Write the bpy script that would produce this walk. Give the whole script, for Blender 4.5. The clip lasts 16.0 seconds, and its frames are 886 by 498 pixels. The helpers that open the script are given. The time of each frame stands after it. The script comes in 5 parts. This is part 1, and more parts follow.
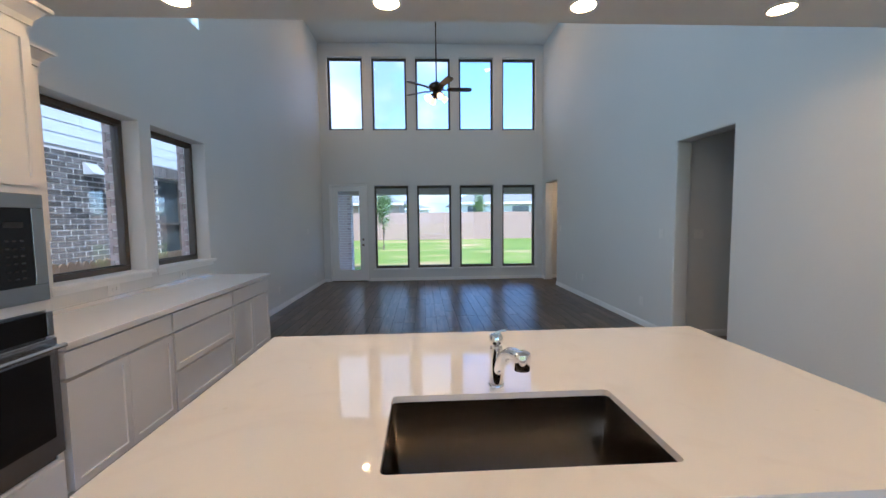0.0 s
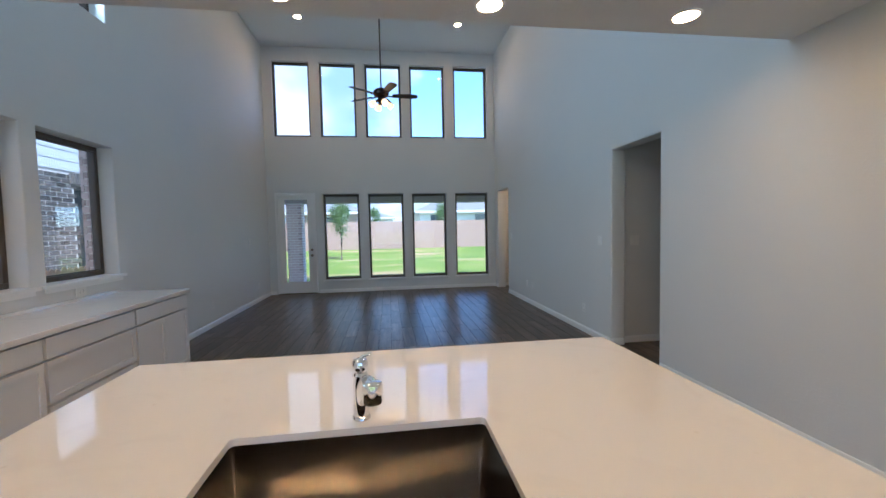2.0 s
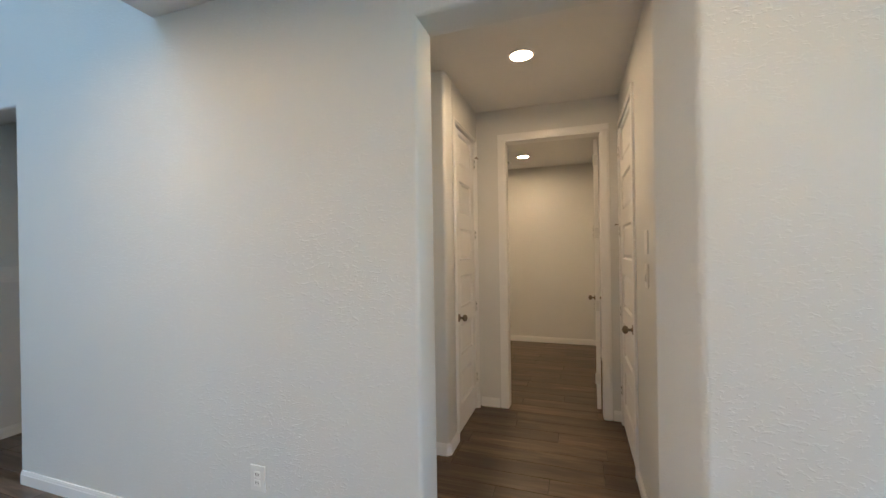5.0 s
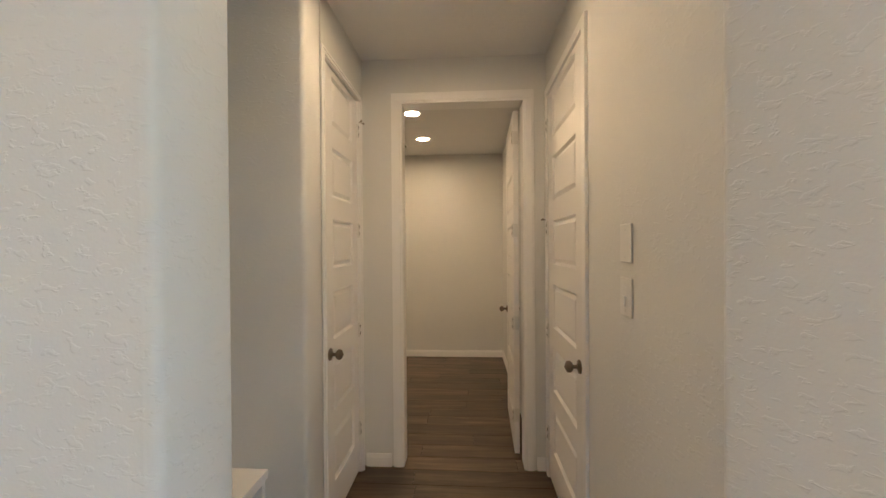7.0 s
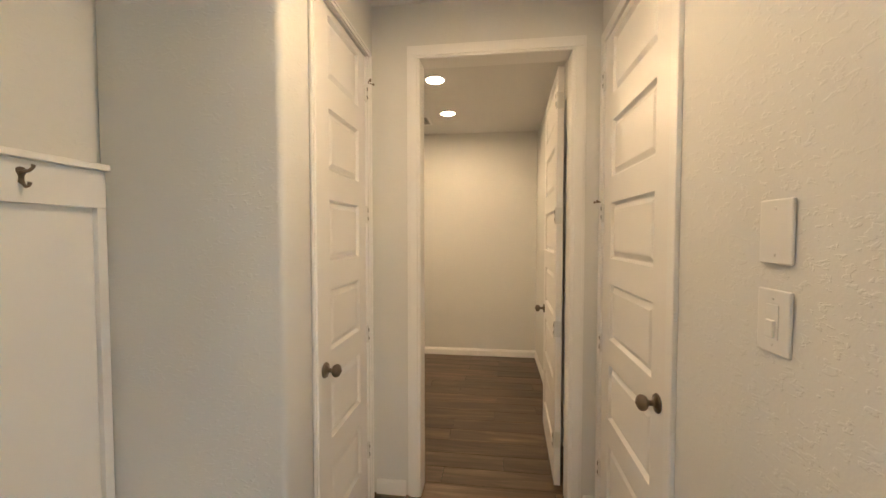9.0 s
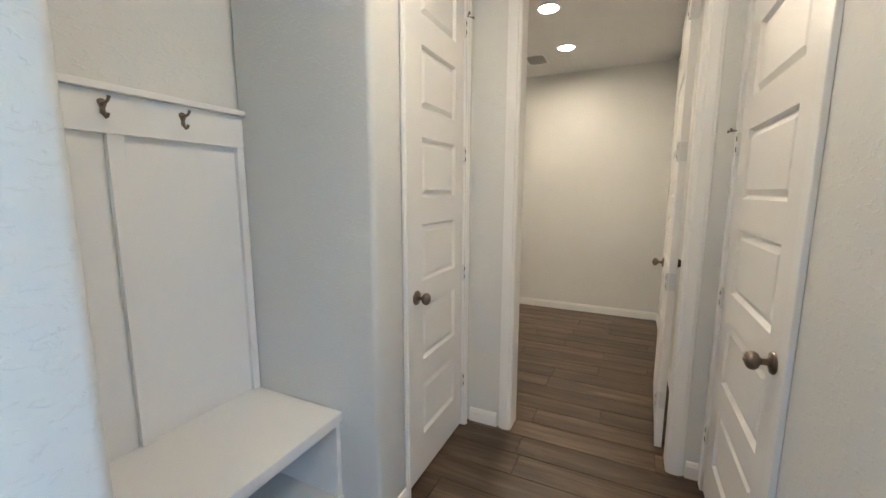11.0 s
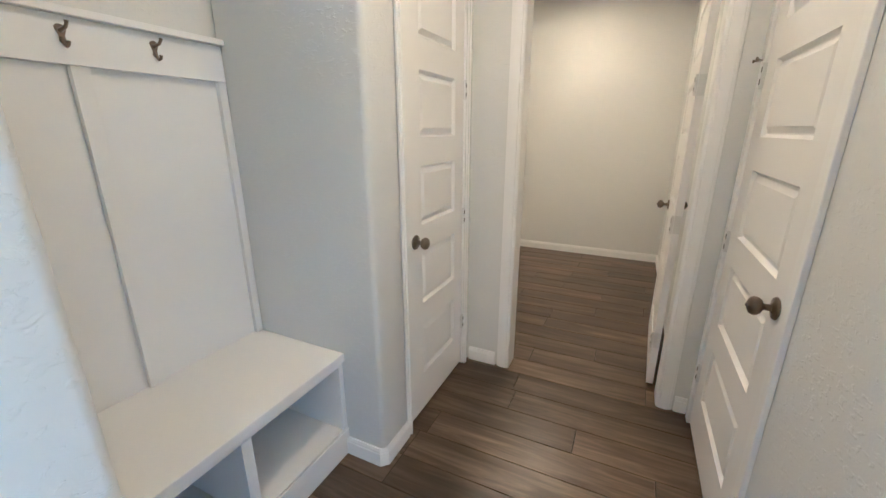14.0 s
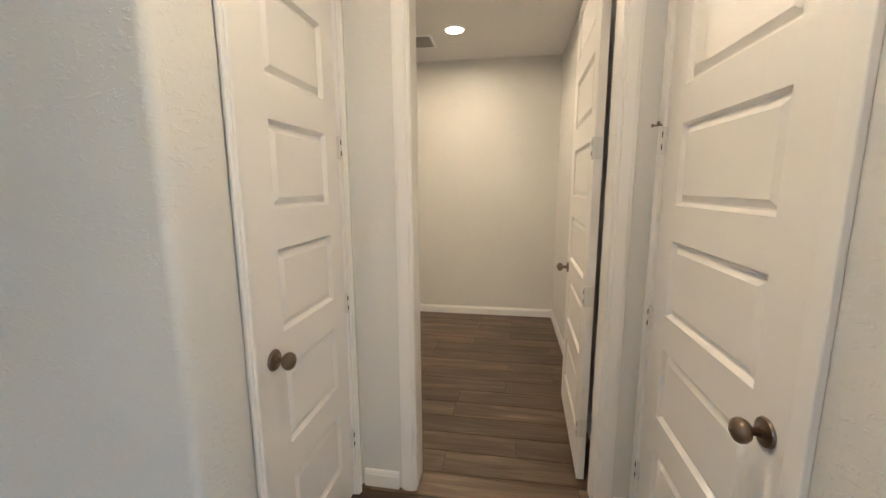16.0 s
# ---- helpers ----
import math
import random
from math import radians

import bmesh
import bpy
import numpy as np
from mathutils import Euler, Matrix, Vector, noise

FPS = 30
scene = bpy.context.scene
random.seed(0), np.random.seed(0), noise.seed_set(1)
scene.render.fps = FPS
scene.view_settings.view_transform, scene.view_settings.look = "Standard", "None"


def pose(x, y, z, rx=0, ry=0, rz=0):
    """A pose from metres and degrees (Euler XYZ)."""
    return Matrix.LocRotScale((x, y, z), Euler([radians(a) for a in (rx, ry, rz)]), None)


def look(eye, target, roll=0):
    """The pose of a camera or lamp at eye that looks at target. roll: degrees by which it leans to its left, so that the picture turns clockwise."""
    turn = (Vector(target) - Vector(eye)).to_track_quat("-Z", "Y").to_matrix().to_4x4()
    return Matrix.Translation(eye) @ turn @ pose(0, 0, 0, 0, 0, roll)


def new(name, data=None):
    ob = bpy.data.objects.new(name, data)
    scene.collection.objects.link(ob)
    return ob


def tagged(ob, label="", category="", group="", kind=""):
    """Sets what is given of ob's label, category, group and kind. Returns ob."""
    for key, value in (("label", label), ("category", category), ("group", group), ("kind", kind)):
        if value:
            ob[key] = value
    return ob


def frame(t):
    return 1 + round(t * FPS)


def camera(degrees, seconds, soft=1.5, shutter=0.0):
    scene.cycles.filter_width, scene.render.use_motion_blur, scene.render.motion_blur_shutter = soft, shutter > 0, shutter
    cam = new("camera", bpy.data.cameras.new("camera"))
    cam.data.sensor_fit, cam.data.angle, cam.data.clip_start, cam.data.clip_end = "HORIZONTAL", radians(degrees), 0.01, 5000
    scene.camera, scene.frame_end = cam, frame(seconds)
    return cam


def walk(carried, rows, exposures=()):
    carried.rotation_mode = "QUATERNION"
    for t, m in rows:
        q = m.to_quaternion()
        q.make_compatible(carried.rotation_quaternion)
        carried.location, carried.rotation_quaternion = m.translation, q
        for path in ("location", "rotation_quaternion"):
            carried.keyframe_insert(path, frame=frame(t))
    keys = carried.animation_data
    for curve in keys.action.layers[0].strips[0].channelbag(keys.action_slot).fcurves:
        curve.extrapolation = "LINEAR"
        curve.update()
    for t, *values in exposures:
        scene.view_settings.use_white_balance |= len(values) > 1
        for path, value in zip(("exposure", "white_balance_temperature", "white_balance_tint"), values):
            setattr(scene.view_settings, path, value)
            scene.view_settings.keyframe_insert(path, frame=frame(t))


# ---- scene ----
cam = camera(97.1, 16.0)
PATH = [
    (0, (0.134, 0.173, 1.517), (0.235, 2.166, 1.374), -0.7),
    (0.5, (0.153, 0.17, 1.512), (0.247, 2.164, 1.393), -0.8),
    (1, (0.215, 0.195, 1.504), (0.312, 2.19, 1.396), -1.0),
    (1.5, (0.35, 0.254, 1.5), (0.487, 2.246, 1.397), -1.1),
    (2, (0.495, 0.306, 1.512), (0.765, 2.285, 1.41), -1.2),
    (2.5, (0.641, 0.293, 1.508), (1.189, 2.214, 1.409), -1.3),
    (3, (0.878, 0.273, 1.508), (1.809, 2.04, 1.411), -1.3),
    (3.5, (1.112, 0.301, 1.503), (2.416, 1.815, 1.405), -1.3),
    (4, (1.311, 0.392, 1.512), (2.907, 1.596, 1.427), -1.1),
    (4.5, (1.492, 0.477, 1.492), (3.277, 1.377, 1.447), -0.9),
    (5, (1.72, 0.535, 1.474), (3.613, 1.181, 1.472), -0.9),
    (7.5, (2.914, 0.754, 1.488), (4.912, 0.848, 1.455), -0.2),
    (8, (3.077, 0.791, 1.49), (5.074, 0.885, 1.441), 0.0),
    (10.5, (3.19, 0.591, 1.43), (5.042, 1.318, 1.234), 0.1),
    (11, (3.194, 0.581, 1.398), (4.981, 1.432, 1.107), 0.1),
    (11.5, (3.205, 0.574, 1.382), (4.941, 1.485, 0.982), -0.0),
    (12, (3.214, 0.567, 1.37), (4.913, 1.496, 0.87), -0.1),
    (12.5, (3.218, 0.567, 1.363), (4.893, 1.498, 0.791), -0.2),
    (13, (3.22, 0.568, 1.358), (4.881, 1.498, 0.746), -0.2),
    (13.5, (3.212, 0.568, 1.379), (4.885, 1.473, 0.761), -0.2),
    (14, (3.241, 0.596, 1.397), (4.967, 1.422, 0.817), -0.1),
    (14.5, (3.289, 0.654, 1.41), (5.091, 1.349, 0.889), -0.0),
    (15, (3.355, 0.718, 1.421), (5.224, 1.262, 0.96), -0.0),
    (15.5, (3.464, 0.749, 1.426), (5.38, 1.164, 1.033), -0.1),
    (16, (3.677, 0.738, 1.442), (5.625, 1.061, 1.119), -0.3),
]
EXPOSURES = [(0, 1.9, 4950, 10), (3, 1.88, 4950, 9), (4, 2.18, 4980, 10), (5, 2.4, 4600, 4), (7.5, 2.5, 4750, 4), (8.2, 2.75, 5150, 4), (10.3, 3.05, 3930, 1), (12.5, 3.12, 3930, 1), (14.5, 3.22, 4000, 2), (16, 3.1, 4180, 2)]
walk(cam, [(t, look(eye, target, roll)) for t, eye, target, roll in PATH], EXPOSURES)

# ---------------------------------------------------------------- light
world = bpy.data.worlds.new("sky")
scene.world = world
world.use_nodes = True
wn, wl = world.node_tree.nodes, world.node_tree.links
sky = wn.new("ShaderNodeTexSky")
sky.sky_type, sky.sun_disc = "NISHITA", False
sky.sun_elevation, sky.sun_rotation = radians(58), radians(150)
sky.air_density, sky.dust_density, sky.ozone_density = 0.8, 0.2, 3.0
wcoord = wn.new("ShaderNodeTexCoord")
wmap = wn.new("ShaderNodeMapping")
wmap.inputs["Location"].default_value = (0.45, 0.1, 0.22)
wmap.inputs["Scale"].default_value = (-1.0, 1.0, 1.5)
wl.new(wcoord.outputs["Generated"], wmap.inputs["Vector"])
wnoise = wn.new("ShaderNodeTexNoise")
wnoise.inputs["Scale"].default_value, wnoise.inputs["Detail"].default_value = 2.6, 7.0
wnoise.inputs["Roughness"].default_value = 0.6
wl.new(wmap.outputs["Vector"], wnoise.inputs["Vector"])
wsep = wn.new("ShaderNodeSeparateXYZ")
wl.new(wcoord.outputs["Generated"], wsep.inputs["Vector"])
wbank = wn.new("ShaderNodeMath")
wbank.operation, wbank.use_clamp = "MULTIPLY_ADD", True
wbank.inputs[1].default_value = -0.55
wl.new(wsep.outputs["X"], wbank.inputs[0])
wl.new(wnoise.outputs["Fac"], wbank.inputs[2])
wramp = wn.new("ShaderNodeValToRGB")
wramp.color_ramp.elements[0].position, wramp.color_ramp.elements[1].position = 0.40, 0.50
wl.new(wbank.outputs["Value"], wramp.inputs["Fac"])
wtone = wn.new("ShaderNodeTexNoise")
wtone.inputs["Scale"].default_value, wtone.inputs["Detail"].default_value = 5.0, 5.0
wl.new(wmap.outputs["Vector"], wtone.inputs["Vector"])
wcloud = wn.new("ShaderNodeValToRGB")
wcloud.color_ramp.elements[0].position, wcloud.color_ramp.elements[0].color = 0.36, (1.2, 1.65, 2.2, 1)
wcloud.color_ramp.elements[1].position, wcloud.color_ramp.elements[1].color = 0.60, (2.6, 2.65, 2.7, 1)
wl.new(wtone.outputs["Fac"], wcloud.inputs["Fac"])
wmix = wn.new("ShaderNodeMixRGB")
wl.new(wcloud.outputs["Color"], wmix.inputs[2])
wl.new(wramp.outputs["Color"], wmix.inputs[0])
wl.new(sky.outputs["Color"], wmix.inputs[1])
wl.new(wmix.outputs["Color"], wn["Background"].inputs["Color"])
wn["Background"].inputs["Strength"].default_value = 0.15

sun = new("sun", bpy.data.lights.new("sun", "SUN"))
sun.data.energy, sun.data.angle, sun.data.color = 2.4, radians(0.6), (1.0, 0.95, 0.87)
sun.matrix_world = look((30, -52, 96), (0, 0, 0))
# added area lamps in the two high side windows, topping up the sky's daylight
for wy in (3.405, 4.48):
    day = new("window_daylight", bpy.data.lights.new("window_daylight", "AREA"))
    day.data.shape, day.data.size, day.data.size_y = "RECTANGLE", 0.84, 1.64
    day.data.energy, day.data.color = 7.5, (0.80, 0.96, 0.96)
    day.matrix_world = look((-2.47, wy, 4.62), (0.53, wy, 4.62))
LAMP_KITCHEN, LAMP_GREAT, LAMP_HALL, LAMP_FAR, LAMP_SIDE = 52, 80, 46, 50, 50
LAMP_COLOR = (1.0, 0.56, 0.225)


# ---------------------------------------------------------------- materials
def nodes_of(name):
    m = bpy.data.materials.new(name)
    m.use_nodes = True
    return m, m.node_tree.nodes, m.node_tree.links, m.node_tree.nodes["Principled BSDF"]


def plain(name, color, rough=0.5, metal=0.0, vary=0.06, scale=6.0, bump=0.0, bump_scale=60.0, stretch=(1, 1, 1), coat=0.0):
    """A painted or metal surface with slight tone variation and fine relief."""
    m, n, l, p = nodes_of(name)
    p.inputs["Roughness"].default_value, p.inputs["Metallic"].default_value = rough, metal
    p.inputs["Coat Weight"].default_value = coat
    co = n.new("ShaderNodeTexCoord")
    mp = n.new("ShaderNodeMapping")
    mp.inputs["Scale"].default_value = stretch
    l.new(co.outputs["Object"], mp.inputs["Vector"])
    big = n.new("ShaderNodeTexNoise")
    big.inputs["Scale"].default_value, big.inputs["Detail"].default_value = scale, 5.0
    l.new(mp.outputs["Vector"], big.inputs["Vector"])
    mix = n.new("ShaderNodeMixRGB")
    mix.inputs[1].default_value = (*[c * (1 - vary) for c in color], 1)
    mix.inputs[2].default_value = (*[min(1, c * (1 + vary)) for c in color], 1)
    l.new(big.outputs["Fac"], mix.inputs[0])
    l.new(mix.outputs["Color"], p.inputs["Base Color"])
    if bump:
        fine = n.new("ShaderNodeTexNoise")
        fine.inputs["Scale"].default_value, fine.inputs["Detail"].default_value = bump_scale, 4.0
        l.new(mp.outputs["Vector"], fine.inputs["Vector"])
        b = n.new("ShaderNodeBump")
        b.inputs["Strength"].default_value, b.inputs["Distance"].default_value = bump, 0.003
        l.new(fine.outputs["Fac"], b.inputs["Height"])
        l.new(b.outputs["Normal"], p.inputs["Normal"])
    return m


def trowelled(name, color):
    """Painted drywall with a hand-trowelled texture: flat islands with small ridges."""
    m, n, l, p = nodes_of(name)
    p.inputs["Roughness"].default_value = 0.55
    co = n.new("ShaderNodeTexCoord")
    mp = n.new("ShaderNodeMapping")
    mp.inputs["Scale"].default_value = (1, 1, 1.9)
    l.new(co.outputs["Object"], mp.inputs["Vector"])
    a = n.new("ShaderNodeTexNoise")
    a.inputs["Scale"].default_value, a.inputs["Detail"].default_value = 40.0, 4.0
    a.inputs["Distortion"].default_value = 0.5
    l.new(mp.outputs["Vector"], a.inputs["Vector"])
    r = n.new("ShaderNodeValToRGB")
    r.color_ramp.elements[0].position, r.color_ramp.elements[1].position = 0.56, 0.63
    l.new(a.outputs["Fac"], r.inputs["Fac"])
    f = n.new("ShaderNodeTexNoise")
    f.inputs["Scale"].default_value, f.inputs["Detail"].default_value = 160.0, 3.0
    l.new(co.outputs["Object"], f.inputs["Vector"])
    add = n.new("ShaderNodeMath")
    add.operation = "MULTIPLY_ADD"
    add.inputs[1].default_value = 0.35
    l.new(f.outputs["Fac"], add.inputs[0])
    l.new(r.outputs["Color"], add.inputs[2])
    b = n.new("ShaderNodeBump")
    b.inputs["Strength"].default_value, b.inputs["Distance"].default_value = 0.34, 0.0025
    l.new(add.outputs["Value"], b.inputs["Height"])
    l.new(b.outputs["Normal"], p.inputs["Normal"])
    big = n.new("ShaderNodeTexNoise")
    big.inputs["Scale"].default_value = 0.9
    l.new(co.outputs["Object"], big.inputs["Vector"])
    mix = n.new("ShaderNodeMixRGB")
    mix.inputs[1].default_value = (*[c * 0.97 for c in color], 1)
    mix.inputs[2].default_value = (*[c * 1.03 for c in color], 1)
    l.new(big.outputs["Fac"], mix.inputs[0])
    l.new(mix.outputs["Color"], p.inputs["Base Color"])
    return m


def wood_tile(name, joined):
    """Grey-brown wood-look porcelain planks, each one its own tone and grain."""
    m, n, l, p = nodes_of(name)
    if joined:
        g = n.new("ShaderNodeNewGeometry")
        rnd = g.outputs["Random Per Island"]
    else:
        g = n.new("ShaderNodeObjectInfo")
        rnd = g.outputs["Random"]
    geo = n.new("ShaderNodeNewGeometry")
    off = n.new("ShaderNodeVectorMath")
    off.operation = "MULTIPLY_ADD"
    comb = n.new("ShaderNodeCombineXYZ")
    for k in "XYZ":
        l.new(rnd, comb.inputs[k])
    off.inputs[1].default_value = (37.0, 53.0, 11.0)
    l.new(comb.outputs["Vector"], off.inputs[0])
    l.new(geo.outputs["Position"], off.inputs[2])
    mp = n.new("ShaderNodeMapping")
    mp.inputs["Scale"].default_value = (22, 1.6, 1)
    l.new(off.outputs["Vector"], mp.inputs["Vector"])
    grain = n.new("ShaderNodeTexNoise")
    grain.inputs["Scale"].default_value, grain.inputs["Detail"].default_value = 1.0, 7.0
    grain.inputs["Roughness"].default_value, grain.inputs["Distortion"].default_value = 0.62, 0.7
    l.new(mp.outputs["Vector"], grain.inputs["Vector"])
    ramp = n.new("ShaderNodeValToRGB")
    e = ramp.color_ramp.elements
    e[0].position, e[0].color = 0.28, (0.044, 0.028, 0.018, 1)
    e[1].position, e[1].color = 0.72, (0.200, 0.138, 0.088, 1)
    mid = e.new(0.5)
    mid.color = (0.098, 0.067, 0.045, 1)
    l.new(grain.outputs["Fac"], ramp.inputs["Fac"])
    mp2 = n.new("ShaderNodeMapping")
    mp2.inputs["Scale"].default_value = (5, 1.4, 1)
    l.new(off.outputs["Vector"], mp2.inputs["Vector"])
    blot = n.new("ShaderNodeTexNoise")
    blot.inputs["Scale"].default_value, blot.inputs["Detail"].default_value = 1.6, 4.0
    l.new(mp2.outputs["Vector"], blot.inputs["Vector"])
    tone = n.new("ShaderNodeMath")
    tone.operation = "MULTIPLY_ADD"
    tone.inputs[1].default_value, tone.inputs[2].default_value = 0.62, 0.12
    l.new(rnd, tone.inputs[0])
    tone2 = n.new("ShaderNodeMath")
    tone2.operation = "MULTIPLY_ADD"
    tone2.inputs[1].default_value = 0.95
    l.new(blot.outputs["Fac"], tone2.inputs[0])
    l.new(tone.outputs["Value"], tone2.inputs[2])
    mul = n.new("ShaderNodeVectorMath")
    mul.operation = "SCALE"
    l.new(ramp.outputs["Color"], mul.inputs[0])
    l.new(tone2.outputs["Value"], mul.inputs["Scale"])
    l.new(mul.outputs["Vector"], p.inputs["Base Color"])
    p.inputs["Roughness"].default_value, p.inputs["IOR"].default_value = 0.33, 1.5
    b = n.new("ShaderNodeBump")
    b.inputs["Strength"].default_value, b.inputs["Distance"].default_value = 0.25, 0.0012
    l.new(grain.outputs["Fac"], b.inputs["Height"])
    l.new(b.outputs["Normal"], p.inputs["Normal"])
    return m


def pieces(name, dark, light, rough=0.85, island=False, bump=0.5, scale=70.0):
    """Bricks, pickets, shingles: tone from one piece to the next, with a rough face."""
    m, n, l, p = nodes_of(name)
    p.inputs["Roughness"].default_value = rough
    if island:
        rnd = n.new("ShaderNodeNewGeometry").outputs["Random Per Island"]
    else:
        rnd = n.new("ShaderNodeObjectInfo").outputs["Random"]
    co = n.new("ShaderNodeNewGeometry")
    f = n.new("ShaderNodeTexNoise")
    f.inputs["Scale"].default_value, f.inputs["Detail"].default_value = scale * 0.25, 5.0
    l.new(co.outputs["Position"], f.inputs["Vector"])
    s = n.new("ShaderNodeMath")
    s.operation = "MULTIPLY_ADD"
    s.inputs[1].default_value = 0.45
    l.new(f.outputs["Fac"], s.inputs[0])
    s2 = n.new("ShaderNodeMath")
    s2.operation = "MULTIPLY"
    s2.inputs[1].default_value = 0.75
    l.new(rnd, s2.inputs[0])
    l.new(s2.outputs["Value"], s.inputs[2])
    r = n.new("ShaderNodeValToRGB")
    r.color_ramp.elements[0].position, r.color_ramp.elements[0].color = 0.12, (*dark, 1)
    r.color_ramp.elements[1].position, r.color_ramp.elements[1].color = 0.95, (*light, 1)
    l.new(s.outputs["Value"], r.inputs["Fac"])
    l.new(r.outputs["Color"], p.inputs["Base Color"])
    b = n.new("ShaderNodeBump")
    b.inputs["Strength"].default_value, b.inputs["Distance"].default_value = bump, 0.004
    l.new(f.outputs["Fac"], b.inputs["Height"])
    l.new(b.outputs["Normal"], p.inputs["Normal"])
    return m


def glowing(name, color, strength):
    m, n, l, p = nodes_of(name)
    p.inputs["Base Color"].default_value = (0.8, 0.75, 0.65, 1)
    p.inputs["Emission Color"].default_value = (*color, 1)
    p.inputs["Emission Strength"].default_value = strength
    return m


def glass(name, color=(1, 1, 1), rough=0.0):
    m, n, l, p = nodes_of(name)
    p.inputs["Base Color"].default_value = (*color, 1)
    p.inputs["Transmission Weight"].default_value = 1.0
    p.inputs["Roughness"].default_value, p.inputs["IOR"].default_value = rough, 1.45
    return m


def lawn_material():
    m, n, l, p = nodes_of("lawn")
    p.inputs["Roughness"].default_value = 0.9
    co = n.new("ShaderNodeTexCoord")
    a = n.new("ShaderNodeTexNoise")
    a.inputs["Scale"].default_value, a.inputs["Detail"].default_value = 0.42, 5.0
    mp = n.new("ShaderNodeMapping")
    mp.inputs["Scale"].default_value = (0.6, 1.5, 1)
    l.new(co.outputs["Object"], mp.inputs["Vector"])
    l.new(mp.outputs["Vector"], a.inputs["Vector"])
    r = n.new("ShaderNodeValToRGB")
    e = r.color_ramp.elements
    e[0].position, e[0].color = 0.34, (0.12, 0.21, 0.022, 1)
    e[1].position, e[1].color = 0.66, (0.40, 0.31, 0.16, 1)
    mid = e.new(0.52)
    mid.color = (0.19, 0.27, 0.035, 1)
    l.new(a.outputs["Fac"], r.inputs["Fac"])
    f = n.new("ShaderNodeTexNoise")
    f.inputs["Scale"].default_value, f.inputs["Detail"].default_value = 14.0, 6.0
    l.new(co.outputs["Object"], f.inputs["Vector"])
    mx = n.new("ShaderNodeMixRGB")
    mx.blend_type = "MULTIPLY"
    mx.inputs[0].default_value = 0.6
    l.new(r.outputs["Color"], mx.inputs[1])
    l.new(f.outputs["Color"], mx.inputs[2])
    gn = n.new("ShaderNodeMixRGB")
    gn.blend_type = "MULTIPLY"
    gn.inputs[0].default_value = 1.0
    gn.inputs[2].default_value = (1.25, 1.15, 1.15, 1)
    l.new(mx.outputs["Color"], gn.inputs[1])
    l.new(gn.outputs["Color"], p.inputs["Base Color"])
    b = n.new("ShaderNodeBump")
    b.inputs["Strength"].default_value, b.inputs["Distance"].default_value = 0.8, 0.04
    l.new(f.outputs["Fac"], b.inputs["Height"])
    l.new(b.outputs["Normal"], p.inputs["Normal"])
    return m


def quartz_material():
    m, n, l, p = nodes_of("quartz")
    p.inputs["Roughness"].default_value, p.inputs["IOR"].default_value = 0.05, 1.62
    co = n.new("ShaderNodeTexCoord")
    a = n.new("ShaderNodeTexNoise")
    a.inputs["Scale"].default_value, a.inputs["Detail"].default_value = 3.0, 6.0
    a.inputs["Distortion"].default_value = 1.6
    l.new(co.outputs["Object"], a.inputs["Vector"])
    r = n.new("ShaderNodeValToRGB")
    e = r.color_ramp.elements
    e[0].position, e[0].color = 0.30, (0.765, 0.745, 0.72, 1)
    e[1].position, e[1].color = 0.45, (0.80, 0.785, 0.76, 1)
    l.new(a.outputs["Fac"], r.inputs["Fac"])
    v = n.new("ShaderNodeTexVoronoi")
    v.inputs["Scale"].default_value = 5.5
    l.new(co.outputs["Object"], v.inputs["Vector"])
    vr = n.new("ShaderNodeValToRGB")
    vr.color_ramp.elements[0].position, vr.color_ramp.elements[0].color = 0.02, (0.72, 0.68, 0.62, 1)
    vr.color_ramp.elements[1].position, vr.color_ramp.elements[1].color = 0.06, (1, 1, 1, 1)
    l.new(v.outputs["Distance"], vr.inputs["Fac"])
    mx = n.new("ShaderNodeMixRGB")
    mx.blend_type = "MULTIPLY"
    mx.inputs[0].default_value = 0.3
    l.new(r.outputs["Color"], mx.inputs[1])
    l.new(vr.outputs["Color"], mx.inputs[2])
    l.new(mx.outputs["Color"], p.inputs["Base Color"])
    return m


def brushed(name, color, rough, axis=(1, 1, 60)):
    m = plain(name, color, rough, 1.0, 0.12, 3.0, 0.12, 4.0, axis)
    m.node_tree.nodes["Principled BSDF"].inputs["Anisotropic"].default_value = 0.5
    return m


WALL = trowelled("wall_paint", (0.73, 0.735, 0.72))
CEIL = trowelled("ceiling_paint", (0.78, 0.78, 0.77))
TRIM = plain("trim_paint", (0.87, 0.87, 0.86), 0.28, vary=0.02, scale=3, bump=0.05)
DOOR = plain("door_paint", (0.85, 0.845, 0.83), 0.36, vary=0.02, scale=3, bump=0.08, bump_scale=140)
CABINET = plain("cabinet_paint", (0.80, 0.79, 0.775), 0.36, vary=0.02, scale=4, bump=0.05)
# darker grey than CABINET, for the recessed toe kicks
TOE = plain("toe_kick_grey", (0.5, 0.49, 0.47), 0.5)
QUARTZ = quartz_material()
STEEL = brushed("stainless_steel", (0.52, 0.51, 0.50), 0.26)
SINK = brushed("sink_steel", (0.46, 0.43, 0.40), 0.15, (2, 2, 90))
CHROME = plain("chrome", (0.86, 0.86, 0.87), 0.05, 1.0, 0.01)
NICKEL = plain("aged_nickel", (0.22, 0.18, 0.14), 0.28, 1.0, 0.15, 20)
BLACK_GLASS = plain("black_glass", (0.006, 0.006, 0.007), 0.06, 0.0, 0.1, 2)
BRONZE = plain("dark_bronze_frame", (0.085, 0.072, 0.058), 0.42, 0.0, 0.12, 8)
GLASS = glass("window_glass")
